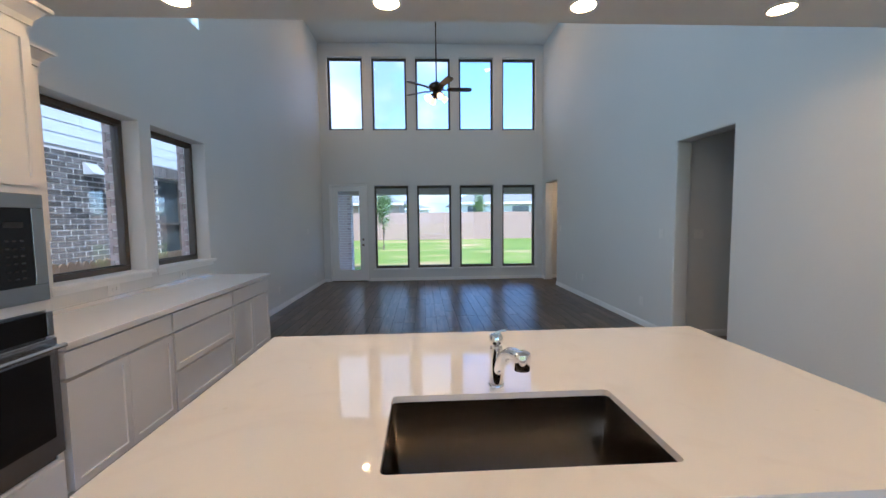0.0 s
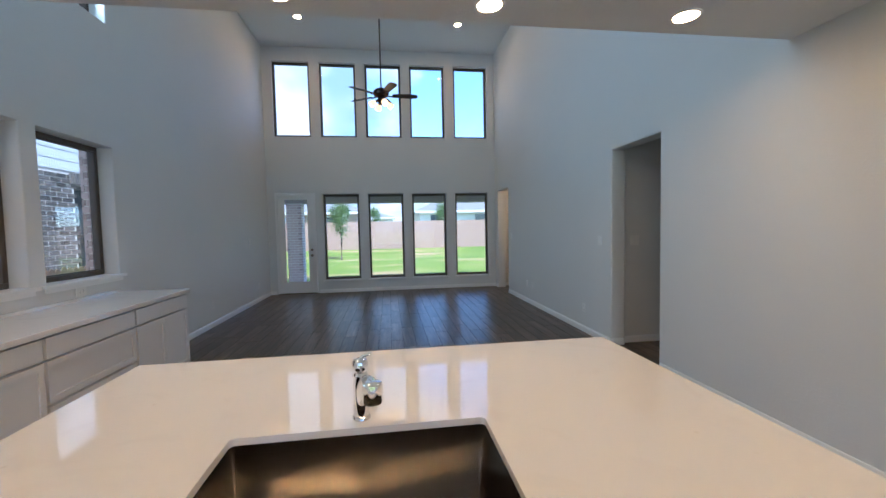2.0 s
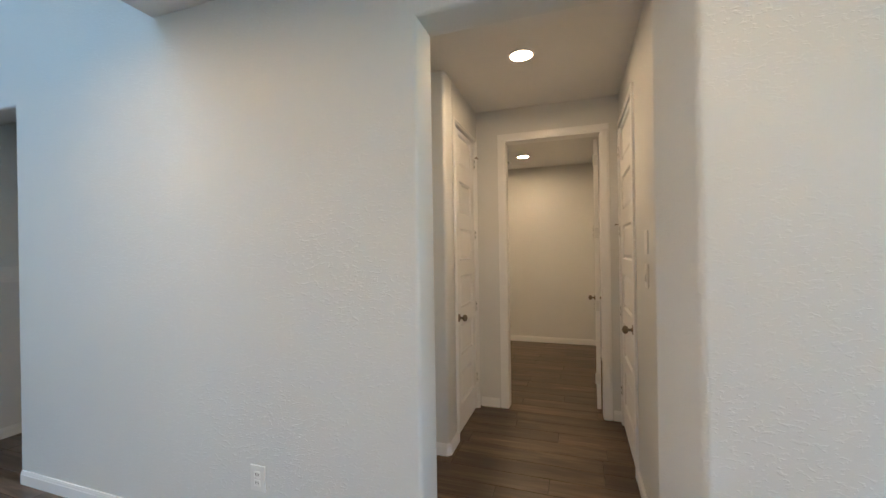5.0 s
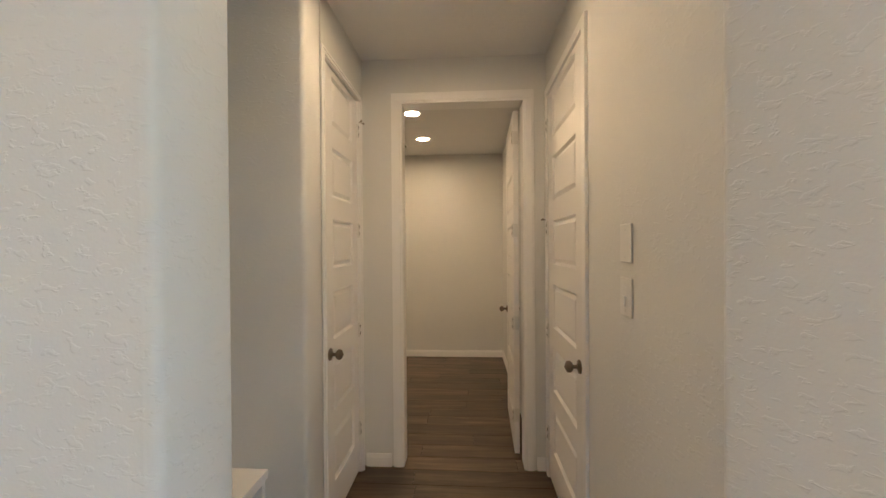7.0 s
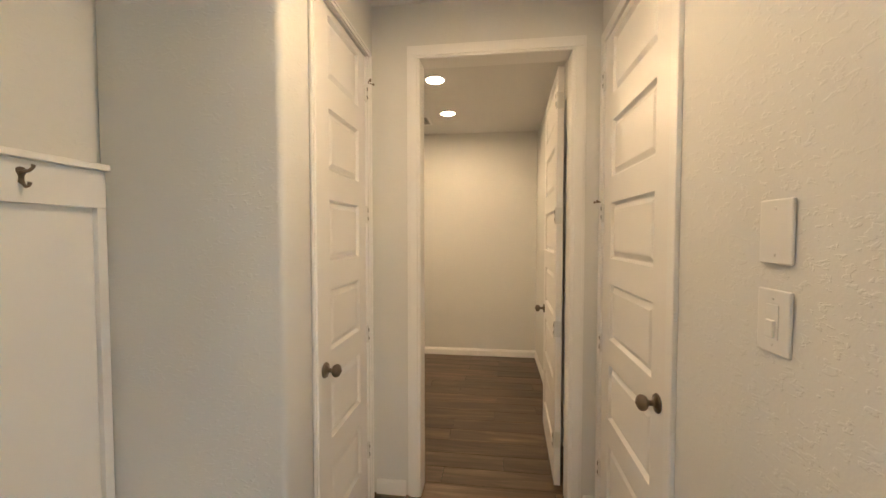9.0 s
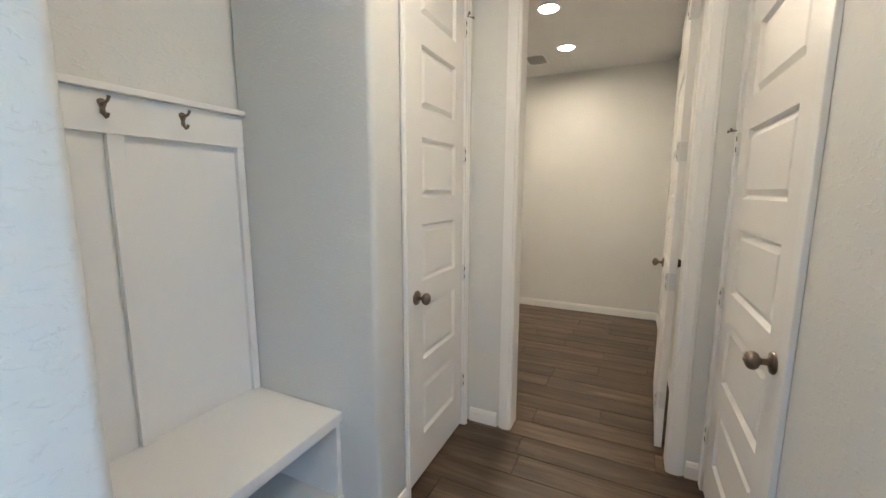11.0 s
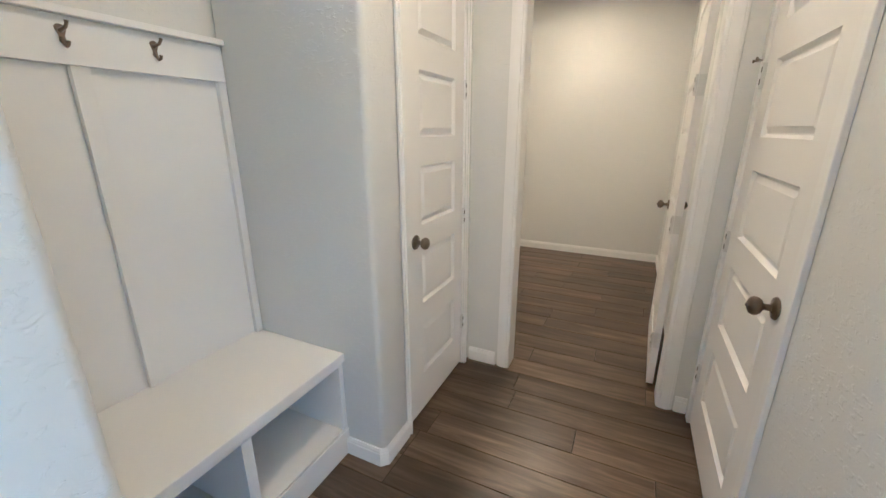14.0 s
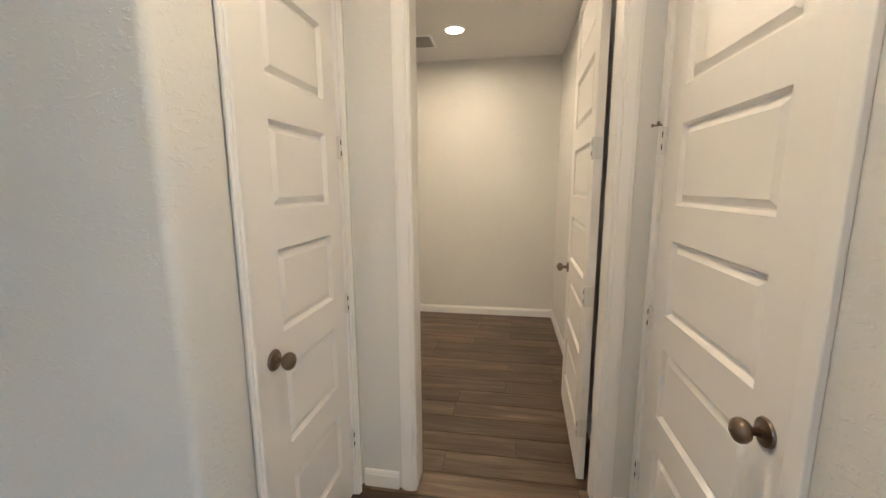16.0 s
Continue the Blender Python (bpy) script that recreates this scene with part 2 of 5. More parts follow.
GROUT = plain("grout", (0.050, 0.041, 0.034), 0.9, bump=0.3)
TILE = wood_tile("wood_tile", False)
TILE_J = wood_tile("wood_tile_joined", True)
PLASTIC = plain("white_plastic", (0.80, 0.80, 0.78), 0.3, vary=0.01)
HINGE = plain("hinge_white_steel", (0.74, 0.74, 0.72), 0.35, 0.3, 0.03)
DARK = plain("dark_recess", (0.015, 0.014, 0.013), 0.7)
BLADE = plain("walnut_blade", (0.055, 0.034, 0.022), 0.35, 0.0, 0.35, 3.0, 0.1, 30, (1, 8, 1))
FAN_METAL = plain("fan_bronze", (0.045, 0.032, 0.025), 0.35, 0.8, 0.15, 12)
AMBER = glowing("amber_shade", (1.0, 0.55, 0.20), 0.6)
BRICK_D = pieces("dark_brick", (0.035, 0.034, 0.034), (0.20, 0.185, 0.175), island=True)
BRICK_P = pieces("pale_pink_brick", (0.34, 0.27, 0.27), (0.62, 0.53, 0.53), island=True)
MORTAR = plain("mortar", (0.78, 0.77, 0.75), 0.95, bump=0.4)
SIDING = plain("blue_grey_siding", (0.72, 0.78, 0.82), 0.6, vary=0.04, scale=2, bump=0.2, stretch=(1, 1, 12))
PICKET = pieces("cedar_picket", (0.40, 0.25, 0.15), (0.66, 0.47, 0.32), island=True, scale=30)
PICKET_P = pieces("pale_cedar_picket", (0.25, 0.165, 0.125), (0.40, 0.28, 0.22), island=True, scale=18)
ROOF = pieces("grey_shingle", (0.13, 0.13, 0.14), (0.27, 0.27, 0.29), island=True, scale=20)
HOUSE_W = plain("white_siding", (0.72, 0.72, 0.71), 0.7, vary=0.04, scale=1.5)
HOUSE_T = plain("tan_brick_wall", (0.30, 0.23, 0.18), 0.85, vary=0.25, scale=8)
HOUSE_G = plain("house_window_glass", (0.05, 0.07, 0.08), 0.08, vary=0.2)
HOOD = plain("galvanised_hood", (0.62, 0.64, 0.65), 0.4, 0.4, 0.05)
BARK = plain("bark", (0.16, 0.12, 0.09), 0.9, vary=0.3, scale=14, bump=0.8)
LEAF = pieces("leaf", (0.06, 0.12, 0.028), (0.15, 0.24, 0.07), 0.6, island=True, bump=0.1)
CONCRETE = plain("concrete", (0.42, 0.41, 0.39), 0.9, vary=0.12, scale=3, bump=0.4)
LAWN = lawn_material()
HILL = plain("far_woods", (0.07, 0.10, 0.06), 0.95, vary=0.4, scale=0.6)


# ---------------------------------------------------------------- mesh helpers
def box(bm, x0, y0, z0, x1, y1, z1, bevel=0.0, seg=2):
    vs = [bm.verts.new((x, y, z)) for x in (x0, x1) for y in (y0, y1) for z in (z0, z1)]
    fs = [bm.faces.new([vs[i] for i in q]) for q in
          ((0, 1, 3, 2), (4, 6, 7, 5), (0, 4, 5, 1), (2, 3, 7, 6), (0, 2, 6, 4), (1, 5, 7, 3))]
    if bevel:
        es = list({e for f in fs for e in f.edges})
        bmesh.ops.bevel(bm, geom=es, offset=bevel, segments=seg, affect="EDGES", profile=0.5)
    return bm


def turned(bm, profile, m=None, segs=24):
    """A solid of revolution about z from (radius, height) pairs."""
    rings, made = [], []
    for r, z in profile:
        if r < 1e-5:
            rings.append([bm.verts.new((0, 0, z))])
        else:
            rings.append([bm.verts.new((r * math.cos(2 * math.pi * k / segs), r * math.sin(2 * math.pi * k / segs), z)) for k in range(segs)])
        made += rings[-1]
    for a, b in zip(rings, rings[1:]):
        for k in range(segs):
            i, j = k, (k + 1) % segs
            q = [a[i % len(a)], a[j % len(a)], b[j % len(b)], b[i % len(b)]]
            q = list(dict.fromkeys(q))
            if len(q) > 2:
                bm.faces.new(q)
    for ring in (rings[0], rings[-1]):
        if len(ring) > 2:
            bm.faces.new(ring)
    if m is not None:
        bmesh.ops.transform(bm, matrix=m, verts=made)
    return bm


def tube(bm, path, radii, segs=14):
    """A tapered tube along a path."""
    path = [Vector(p) for p in path]
    rings = []
    for i, p in enumerate(path):
        d = (path[min(i + 1, len(path) - 1)] - path[max(i - 1, 0)]).normalized()
        q = d.to_track_quat("Z", "Y")
        r = radii[i] if isinstance(radii, (list, tuple)) else radii
        rings.append([bm.verts.new(p + q @ Vector((r * math.cos(2 * math.pi * k / segs), r * math.sin(2 * math.pi * k / segs), 0))) for k in range(segs)])
    for a, b in zip(rings, rings[1:]):
        for k in range(segs):
            bm.faces.new((a[k], a[(k + 1) % segs], b[(k + 1) % segs], b[k]))
    bm.faces.new(rings[0])
    bm.faces.new(rings[-1])
    return bm


def finish(name, bm, material, smooth=False):
    bmesh.ops.recalc_face_normals(bm, faces=bm.faces)
    me = bpy.data.meshes.new(name)
    bm.to_mesh(me)
    bm.free()
    me.materials.append(material)
    if smooth:
        me.shade_smooth()
        me.set_sharp_from_angle(angle=radians(38))
    return me


def part(name, bm, material, parent, label="", smooth=False, m=None):
    ob = new(name, finish(name, bm, material, smooth))
    ob.parent = parent
    if m is not None:
        ob.matrix_basis = m
    return tagged(ob, label) if label else ob


def share(name, me, parent, m):
    ob = new(name, me)
    ob.parent = parent
    ob.matrix_basis = m
    return ob


def thing(name, m, label, category, group="", kind=""):
    ob = new(name)
    ob.empty_display_size = 0.1
    ob.matrix_basis = m
    return tagged(ob, label, category, group, kind)


def structure(name, bm, material, label, category, smooth=False):
    return tagged(new(name, finish(name, bm, material, smooth)), label, category, "", "structure")


def pierced(axis, at, thick, a0, a1, z0, z1, holes, radius=0.0):
    """A wall in the plane axis = at, its thickness along +axis, from a0 to a1 along the other axis, with holes (a0, a1, z0, z1);
    the holes' edges are rounded."""
    xs = sorted({a0, a1, *[v for h in holes for v in h[:2]]})
    zs = sorted({z0, z1, *[v for h in holes for v in h[2:]]})
    bm = bmesh.new()
    pt = (lambda a, z: (at, a, z)) if axis == "x" else (lambda a, z: (a, at, z))
    grid = {(i, j): bm.verts.new(pt(a, z)) for i, a in enumerate(xs) for j, z in enumerate(zs)}
    for i in range(len(xs) - 1):
        for j in range(len(zs) - 1):
            ca, cz = (xs[i] + xs[i + 1]) / 2, (zs[j] + zs[j + 1]) / 2
            if not any(h[0] < ca < h[1] and h[2] < cz < h[3] for h in holes):
                bm.faces.new((grid[i, j], grid[i + 1, j], grid[i + 1, j + 1], grid[i, j + 1]))
    bmesh.ops.delete(bm, geom=[v for v in bm.verts if not v.link_faces], context="VERTS")
    out = bmesh.ops.extrude_face_region(bm, geom=list(bm.faces), use_keep_orig=True)
    step = Vector((thick, 0, 0)) if axis == "x" else Vector((0, thick, 0))
    bmesh.ops.translate(bm, vec=step, verts=[g for g in out["geom"] if isinstance(g, bmesh.types.BMVert)])
    bmesh.ops.recalc_face_normals(bm, faces=bm.faces)
    bmesh.ops.dissolve_limit(bm, angle_limit=0.01, verts=bm.verts, edges=bm.edges)
    if radius:
        ai = 1 if axis == "x" else 0
        pick = []
        for e in bm.edges:
            if len(e.link_faces) != 2 or e.calc_face_angle(0) < 0.5:
                continue
            mid = (e.verts[0].co + e.verts[1].co) / 2
            a, z, along = mid[ai], mid[2], (e.verts[1].co - e.verts[0].co).normalized()
            if abs(along[0 if axis == "x" else 1]) > 0.9:
                continue
            if any(h[0] - 1e-4 <= a <= h[1] + 1e-4 and h[2] - 1e-4 <= z <= h[3] + 1e-4 for h in holes) and z > z0 + 0.001:
                pick.append(e)
        bmesh.ops.bevel(bm, geom=pick, offset=radius, segments=4, affect="EDGES", profile=0.5, clamp_overlap=True)
    return bm


def run_of_base(points, label="white painted baseboard along the wall", h=0.085, t=0.014):
    """One baseboard along a polyline on the floor, its body to the left of the way."""
    bm = bmesh.new()
    prof = [(0, 0.0), (t, 0.0), (t, h - 0.022), (t - 0.003, h - 0.018), (t - 0.003, h - 0.012), (t * 0.45, h), (0, h)]
    pts = [Vector((*p, 0)) for p in points]
    rings = []
    for i, p in enumerate(pts):
        d0 = (p - pts[i - 1]).normalized() if i else None
        d1 = (pts[i + 1] - p).normalized() if i < len(pts) - 1 else None
        d0, d1 = d0 or d1, d1 or d0
        n0, n1 = Vector((-d0.y, d0.x, 0)), Vector((-d1.y, d1.x, 0))
        nn = (n0 + n1)
        nn = nn / max(nn.length_squared / 2, 0.2)
        rings.append([bm.verts.new(p + nn * o + Vector((0, 0, z + 0.001))) for o, z in prof])
    for a, b in zip(rings, rings[1:]):
        for k in range(len(prof)):
            bm.faces.new((a[k], b[k], b[(k + 1) % len(prof)], a[(k + 1) % len(prof)]))
    bm.faces.new(rings[0])
    bm.faces.new(rings[-1])
    return structure("baseboard", bm, TRIM, label, "baseboard")


# ---------------------------------------------------------------- shell of the house
ROW = [(-1.085, -0.225), (0.0, 0.87), (1.09, 1.955), (2.19, 3.04)]
UPPER = [(-2.17, -1.31)] + ROW
wall_north = structure("wall_north", pierced("y", 10.2, 0.22, -2.63, 3.40, 0, 5.95,
    [(a, b, 3.80, 5.575) for a, b in UPPER] + [(a, b, 0.315, 2.42) for a, b in ROW] + [(-2.185, -1.27, 0, 2.465)], 0.012),
    WALL, "tall pale grey textured drywall with two rows of windows", "wall", True)
HIGH_W = [(2.95, 3.86, 3.73, 5.5), (4.02, 4.94, 3.73, 5.5)]
KITCHEN_W = [(2.95, 3.86, 1.105, 2.44), (4.02, 4.92, 1.105, 2.44)]
wall_west = structure("wall_west", pierced("x", -2.63, 0.25, -2.7, 10.2, 0, 5.95, KITCHEN_W + HIGH_W, 0.012),
    WALL, "tall pale grey textured drywall with kitchen windows", "wall", True)
wall_east = structure("wall_east", pierced("x", 3.23, 0.197, -2.7, 10.2, 0, 5.95,
    [(0.14, 1.158, 0, 2.45), (3.97, 4.85, 0, 2.44), (9.1, 9.97, 0, 2.44)], 0.022),
    WALL, "tall pale grey textured drywall with three cased-free openings", "wall", True)
for v in wall_east.data.vertices:
    if 0.1 < v.co.y < 0.15 and v.co.z < 2.48:
        v.co.y += 0.118 * (v.co.x - 3.23) / 0.197
# unseen windows implied by the jamb's cool light, enlarged to brighten the rooms
UNSEEN_W = [(-2.2, -0.45, 0.1, 2.6), (-0.35, 1.4, 0.1, 2.6), (1.5, 3.15, 0.1, 2.6)]
wall_south = structure("wall_south", pierced("y", -2.9, 0.2, -2.63, 3.40, 0, 5.95, UNSEEN_W), WALL, "pale grey unseen end wall with three windows sized for daylight", "wall", True)
structure("wall_above_kitchen", box(bmesh.new(), -2.38, 2.55, 2.90, 3.23, 2.69, 5.90), WALL, "pale drywall face above the lowered kitchen ceiling", "wall")
structure("ceiling_kitchen", box(bmesh.new(), -2.38, -2.7, 2.75, 3.23, 2.69, 2.90), CEIL, "low white textured kitchen ceiling", "ceiling")
structure("ceiling_great_room", box(bmesh.new(), -2.38, 2.55, 5.90, 3.23, 10.2, 6.05), CEIL, "high white textured ceiling", "ceiling")

structure("wall_hall_south", pierced("y", 0.085, 0.10, 3.40, 5.30, 0, 2.74, [(4.435, 5.225, 0, 2.445)]), WALL, "textured drywall with a closed door and switches", "wall", True)
structure("wall_niche_back", box(bmesh.new(), 3.40, 2.09, 0, 4.56, 2.20, 2.74), WALL, "drywall at the back of the bench niche", "wall")
structure("wall_pier", box(bmesh.new(), 4.355, 1.41, -0.04, 4.56, 2.09, 2.80, 0.022, 4), WALL, "rounded drywall pier beside the bench niche", "wall", True)
structure("wall_hall_north", pierced("y", 1.411, 0.10, 4.56, 5.30, 0, 2.74, [(4.575, 5.25, 0, 2.465)]), WALL, "drywall round the closet door", "wall", True)
structure("wall_hall_end", pierced("x", 5.30, 0.12, 0.085, 2.20, 0, 2.74, [(0.315, 1.16, 0, 2.46)]), WALL, "drywall with an open doorway to the next room", "wall", True)
structure("ceiling_hall", box(bmesh.new(), 3.40, 0.085, 2.74, 5.42, 2.20, 2.86), CEIL, "white textured hall ceiling", "ceiling")
structure("wall_room_south", box(bmesh.new(), 5.42, 0.12, 0, 8.06, 0.235, 2.71), WALL, "plain drywall beside the open door", "wall")
structure("wall_room_east", box(bmesh.new(), 7.94, 0.235, 0, 8.06, 2.75, 2.71), WALL, "plain drywall at the end of the small room", "wall")
structure("wall_room_north", box(bmesh.new(), 5.42, 2.75, 0, 8.06, 2.87, 2.71), WALL, "plain drywall of the small room", "wall")
structure("wall_room_west", box(bmesh.new(), 5.30, 2.20, 0, 5.42, 2.87, 2.71), WALL, "plain drywall of the small room", "wall")
structure("ceiling_room", box(bmesh.new(), 5.42, 0.12, 2.71, 8.06, 2.87, 2.83), CEIL, "white textured ceiling of the small room", "ceiling")
structure("wall_closet_north", box(bmesh.new(), 4.56, 2.20, 0, 5.30, 2.30, 2.74), WALL, "plain closet drywall", "wall")
structure("wall_closet_south", box(bmesh.new(), 4.2, -0.55, 0, 5.42, -0.45, 2.74), WALL, "plain closet drywall", "wall")

for y0, y1, x1, nm in ((3.25, 4.93, 4.9, "passage"), (8.7, 10.2, 4.7, "vestibule")):
    structure("wall_%s_north" % nm, box(bmesh.new(), 3.40, y1, 0, x1 + 0.1, y1 + 0.1, 2.62), WALL, "plain drywall of the side passage", "wall")
    structure("wall_%s_south" % nm, box(bmesh.new(), 3.40, y0 - 0.1, 0, x1 + 0.1, y0, 2.62), WALL, "plain drywall of the side passage", "wall")
    structure("wall_%s_east" % nm, box(bmesh.new(), x1, y0, 0, x1 + 0.1, y1, 2.62), WALL, "plain drywall of the side passage", "wall")
    structure("ceiling_%s" % nm, box(bmesh.new(), 3.40, y0 - 0.1, 2.62, x1 + 0.1, y1 + 0.1, 2.74), CEIL, "white passage ceiling", "ceiling")

floor = structure("floor", box(bmesh.new(), -2.63, -2.9, -0.12, 8.06, 10.42, -0.003), GROUT, "grey-brown wood-look tile planks with dark grout", "floor")

# baseboards: the body of each lies to the left of its way
run_of_base([(3.23, 1.158 + 0.022), (3.23, 3.97 - 0.026)])
run_of_base([(3.23, 4.85 + 0.02), (3.23, 9.1 - 0.02)])
run_of_base([(3.23, 9.97), (3.23, 10.2), (-1.225, 10.2)])
run_of_base([(-2.235, 10.2), (-2.38, 10.2), (-2.38, 4.93)])
run_of_base([(3.40, 4.85), (3.256, 4.85), (3.23, 4.876)], "white baseboard turning into the passage")
run_of_base([(4.9, 4.93), (3.40, 4.93)])
run_of_base([(3.23, 1.18), (3.252, 1.158), (3.425, 1.158)][::-1], "white baseboard round the opening's corner")
run_of_base([(3.425, 0.256), (3.256, 0.156), (3.23, 0.116), (3.23, -2.7)][::-1], "white baseboard round the opening's corner")
run_of_base([(3.43, 0.185), (4.40, 0.185)])
run_of_base([(4.547, 1.411), (4.375, 1.41), (4.355, 1.43), (4.355, 1.60)], "white baseboard wrapped round the pier")
run_of_base([(5.30, 1.225), (5.30, 1.395)])
run_of_base([(5.30, 0.20), (5.30, 0.255)])
run_of_base([(5.50, 0.235), (7.94, 0.235), (7.94, 2.75), (5.42, 2.75)])
run_of_base([(4.7, 10.2), (3.40, 10.2)])


# ---------------------------------------------------------------- windows
def window(name, axis, at, a0, a1, z0, z1, out, label, sill=None):
    """Dark fixed frame with one pane; at is the frame's inner face, out the way to the outside (+1 or -1)."""
    w = thing(name, Matrix(), label, "window", "", "structure")
    f = 0.048

    def bar(u0, v0, u1, v1, d0, d1, mat, nm, lab=""):
        bm = bmesh.new()
        p, q = sorted((at + out * d0, at + out * d1))
        if axis == "y":
            box(bm, u0, p, v0, u1, q, v1, 0.004)
        else:
            box(bm, p, u0, v0, q, u1, v1, 0.004)
        return part(nm, bm, mat, w, lab)
    bar(a0 + 0.001, z1 - f, a1 - 0.001, z1 - 0.001, 0, 0.07, BRONZE, "frame_rail")
    bar(a0 + 0.001, z0 + 0.001, a1 - 0.001, z0 + f, 0, 0.07, BRONZE, "frame_rail")
    bar(a0 + 0.001, z0 + f, a0 + f, z1 - f, 0, 0.07, BRONZE, "frame_stile")
    bar(a1 - f, z0 + f, a1 - 0.001, z1 - f, 0, 0.07, BRONZE, "frame_stile")
    for u0, v0, u1, v1 in ((a0 + f, z1 - f - 0.012, a1 - f, z1 - f), (a0 + f, z0 + f, a1 - f, z0 + f + 0.012)):
        bar(u0, v0, u1, v1, 0.02, 0.05, BRONZE, "glazing_bead")
    bm = bmesh.new()
    p, q = sorted((at + out * 0.032, at + out * 0.038))
    if axis == "y":
        box(bm, a0 + f - 0.004, p, z0 + f - 0.004, a1 - f + 0.004, q, z1 - f + 0.004)
    else:
        box(bm, p, a0 + f - 0.004, z0 + f - 0.004, q, a1 - f + 0.004, z1 - f + 0.004)
    pane = part("pane", bm, GLASS, w, "clear glass pane")
    pane.visible_shadow = False
    if sill:
        inner, thick, drop = sill
        bm = bmesh.new()
        p, q = sorted((at + out * 0.0, inner - out * 0.035))
        if axis == "y":
            box(bm, a0 - 0.045, inner - out * 0.035, z0 - thick, a1 + 0.045, inner - 0.001, z0 + 0.002, 0.005)
            box(bm, a0 + 0.001, inner - 0.001, z0 - 0.002, a1 - 0.001, at - 0.001, z0 + 0.003)
            box(bm, a0 - 0.02, inner - 0.014, z0 - thick - drop, a1 + 0.02, inner - 0.001, z0 - thick)
        else:
            box(bm, inner + 0.001, a0 - 0.06, z0 - thick, inner + 0.04, a1 + 0.06, z0 + 0.002, 0.005)
            box(bm, at + 0.001, a0 + 0.001, z0 - 0.002, inner + 0.001, a1 - 0.001, z0 + 0.003)
            box(bm, inner + 0.001, a0 - 0.03, z0 - thick - drop, inner + 0.014, a1 + 0.03, z0 - thick)
        part("window_sill", bm, TRIM, w, "white painted window sill")
    return w


n = 0
for a, b in UPPER:
    n += 1
    window("window_%d" % n, "y", 10.30, a, b, 3.80, 5.575, 1, "tall fixed upper window in a dark bronze frame")
for a, b in ROW:
    n += 1
    window("window_%d" % n, "y", 10.30, a, b, 0.315, 2.42, 1, "tall fixed lower window in a dark bronze frame with white sill", (10.2, 0.028, 0.0))
for a, b, c, d in KITCHEN_W:
    n += 1
    window("window_%d" % n, "x", -2.525, a, b, c, d, -1, "kitchen window in a dark bronze frame with white sill", (-2.38, 0.028, 0.04))
for a, b, c, d in UNSEEN_W:
    n += 1
    window("window_%d" % n, "y", -2.80, a, b, c, d, -1, "wide unseen window in a dark bronze frame, sized for daylight")
for a, b, c, d in HIGH_W:
    n += 1
    window("window_%d" % n, "x", -2.525, a, b, c, d, -1, "side window in a dark bronze frame")


# ---------------------------------------------------------------- doors
PANEL_Z = [0.205 + 0.383 * k for k in range(6)]
PANEL_H = 0.262


def knob_parts(parent, x, y, z, way):
    """A round knob on a rosette; way is the unit way out of the door's face."""
    m = Matrix.Translation((x, y, z)) @ Vector(way).to_track_quat("Z", "Y").to_matrix().to_4x4()
    bm = bmesh.new()
    turned(bm, [(0, 0), (0.031, 0), (0.033, 0.003), (0.030, 0.008), (0.016, 0.010), (0.012, 0.014)], m)
    rose = part("rosette", bm, NICKEL, parent, "round aged nickel rosette", True)
    bm = bmesh.new()
    turned(bm, [(0, 0.010), (0.010, 0.012), (0.009, 0.028), (0.012, 0.033), (0.021, 0.037), (0.0265, 0.046), (0.027, 0.054),
                (0.023, 0.062), (0.014, 0.067), (0.005, 0.069), (0.004, 0.072), (0, 0.072)], m)
    part("knob", bm, NICKEL, rose, "round aged nickel door knob", True)


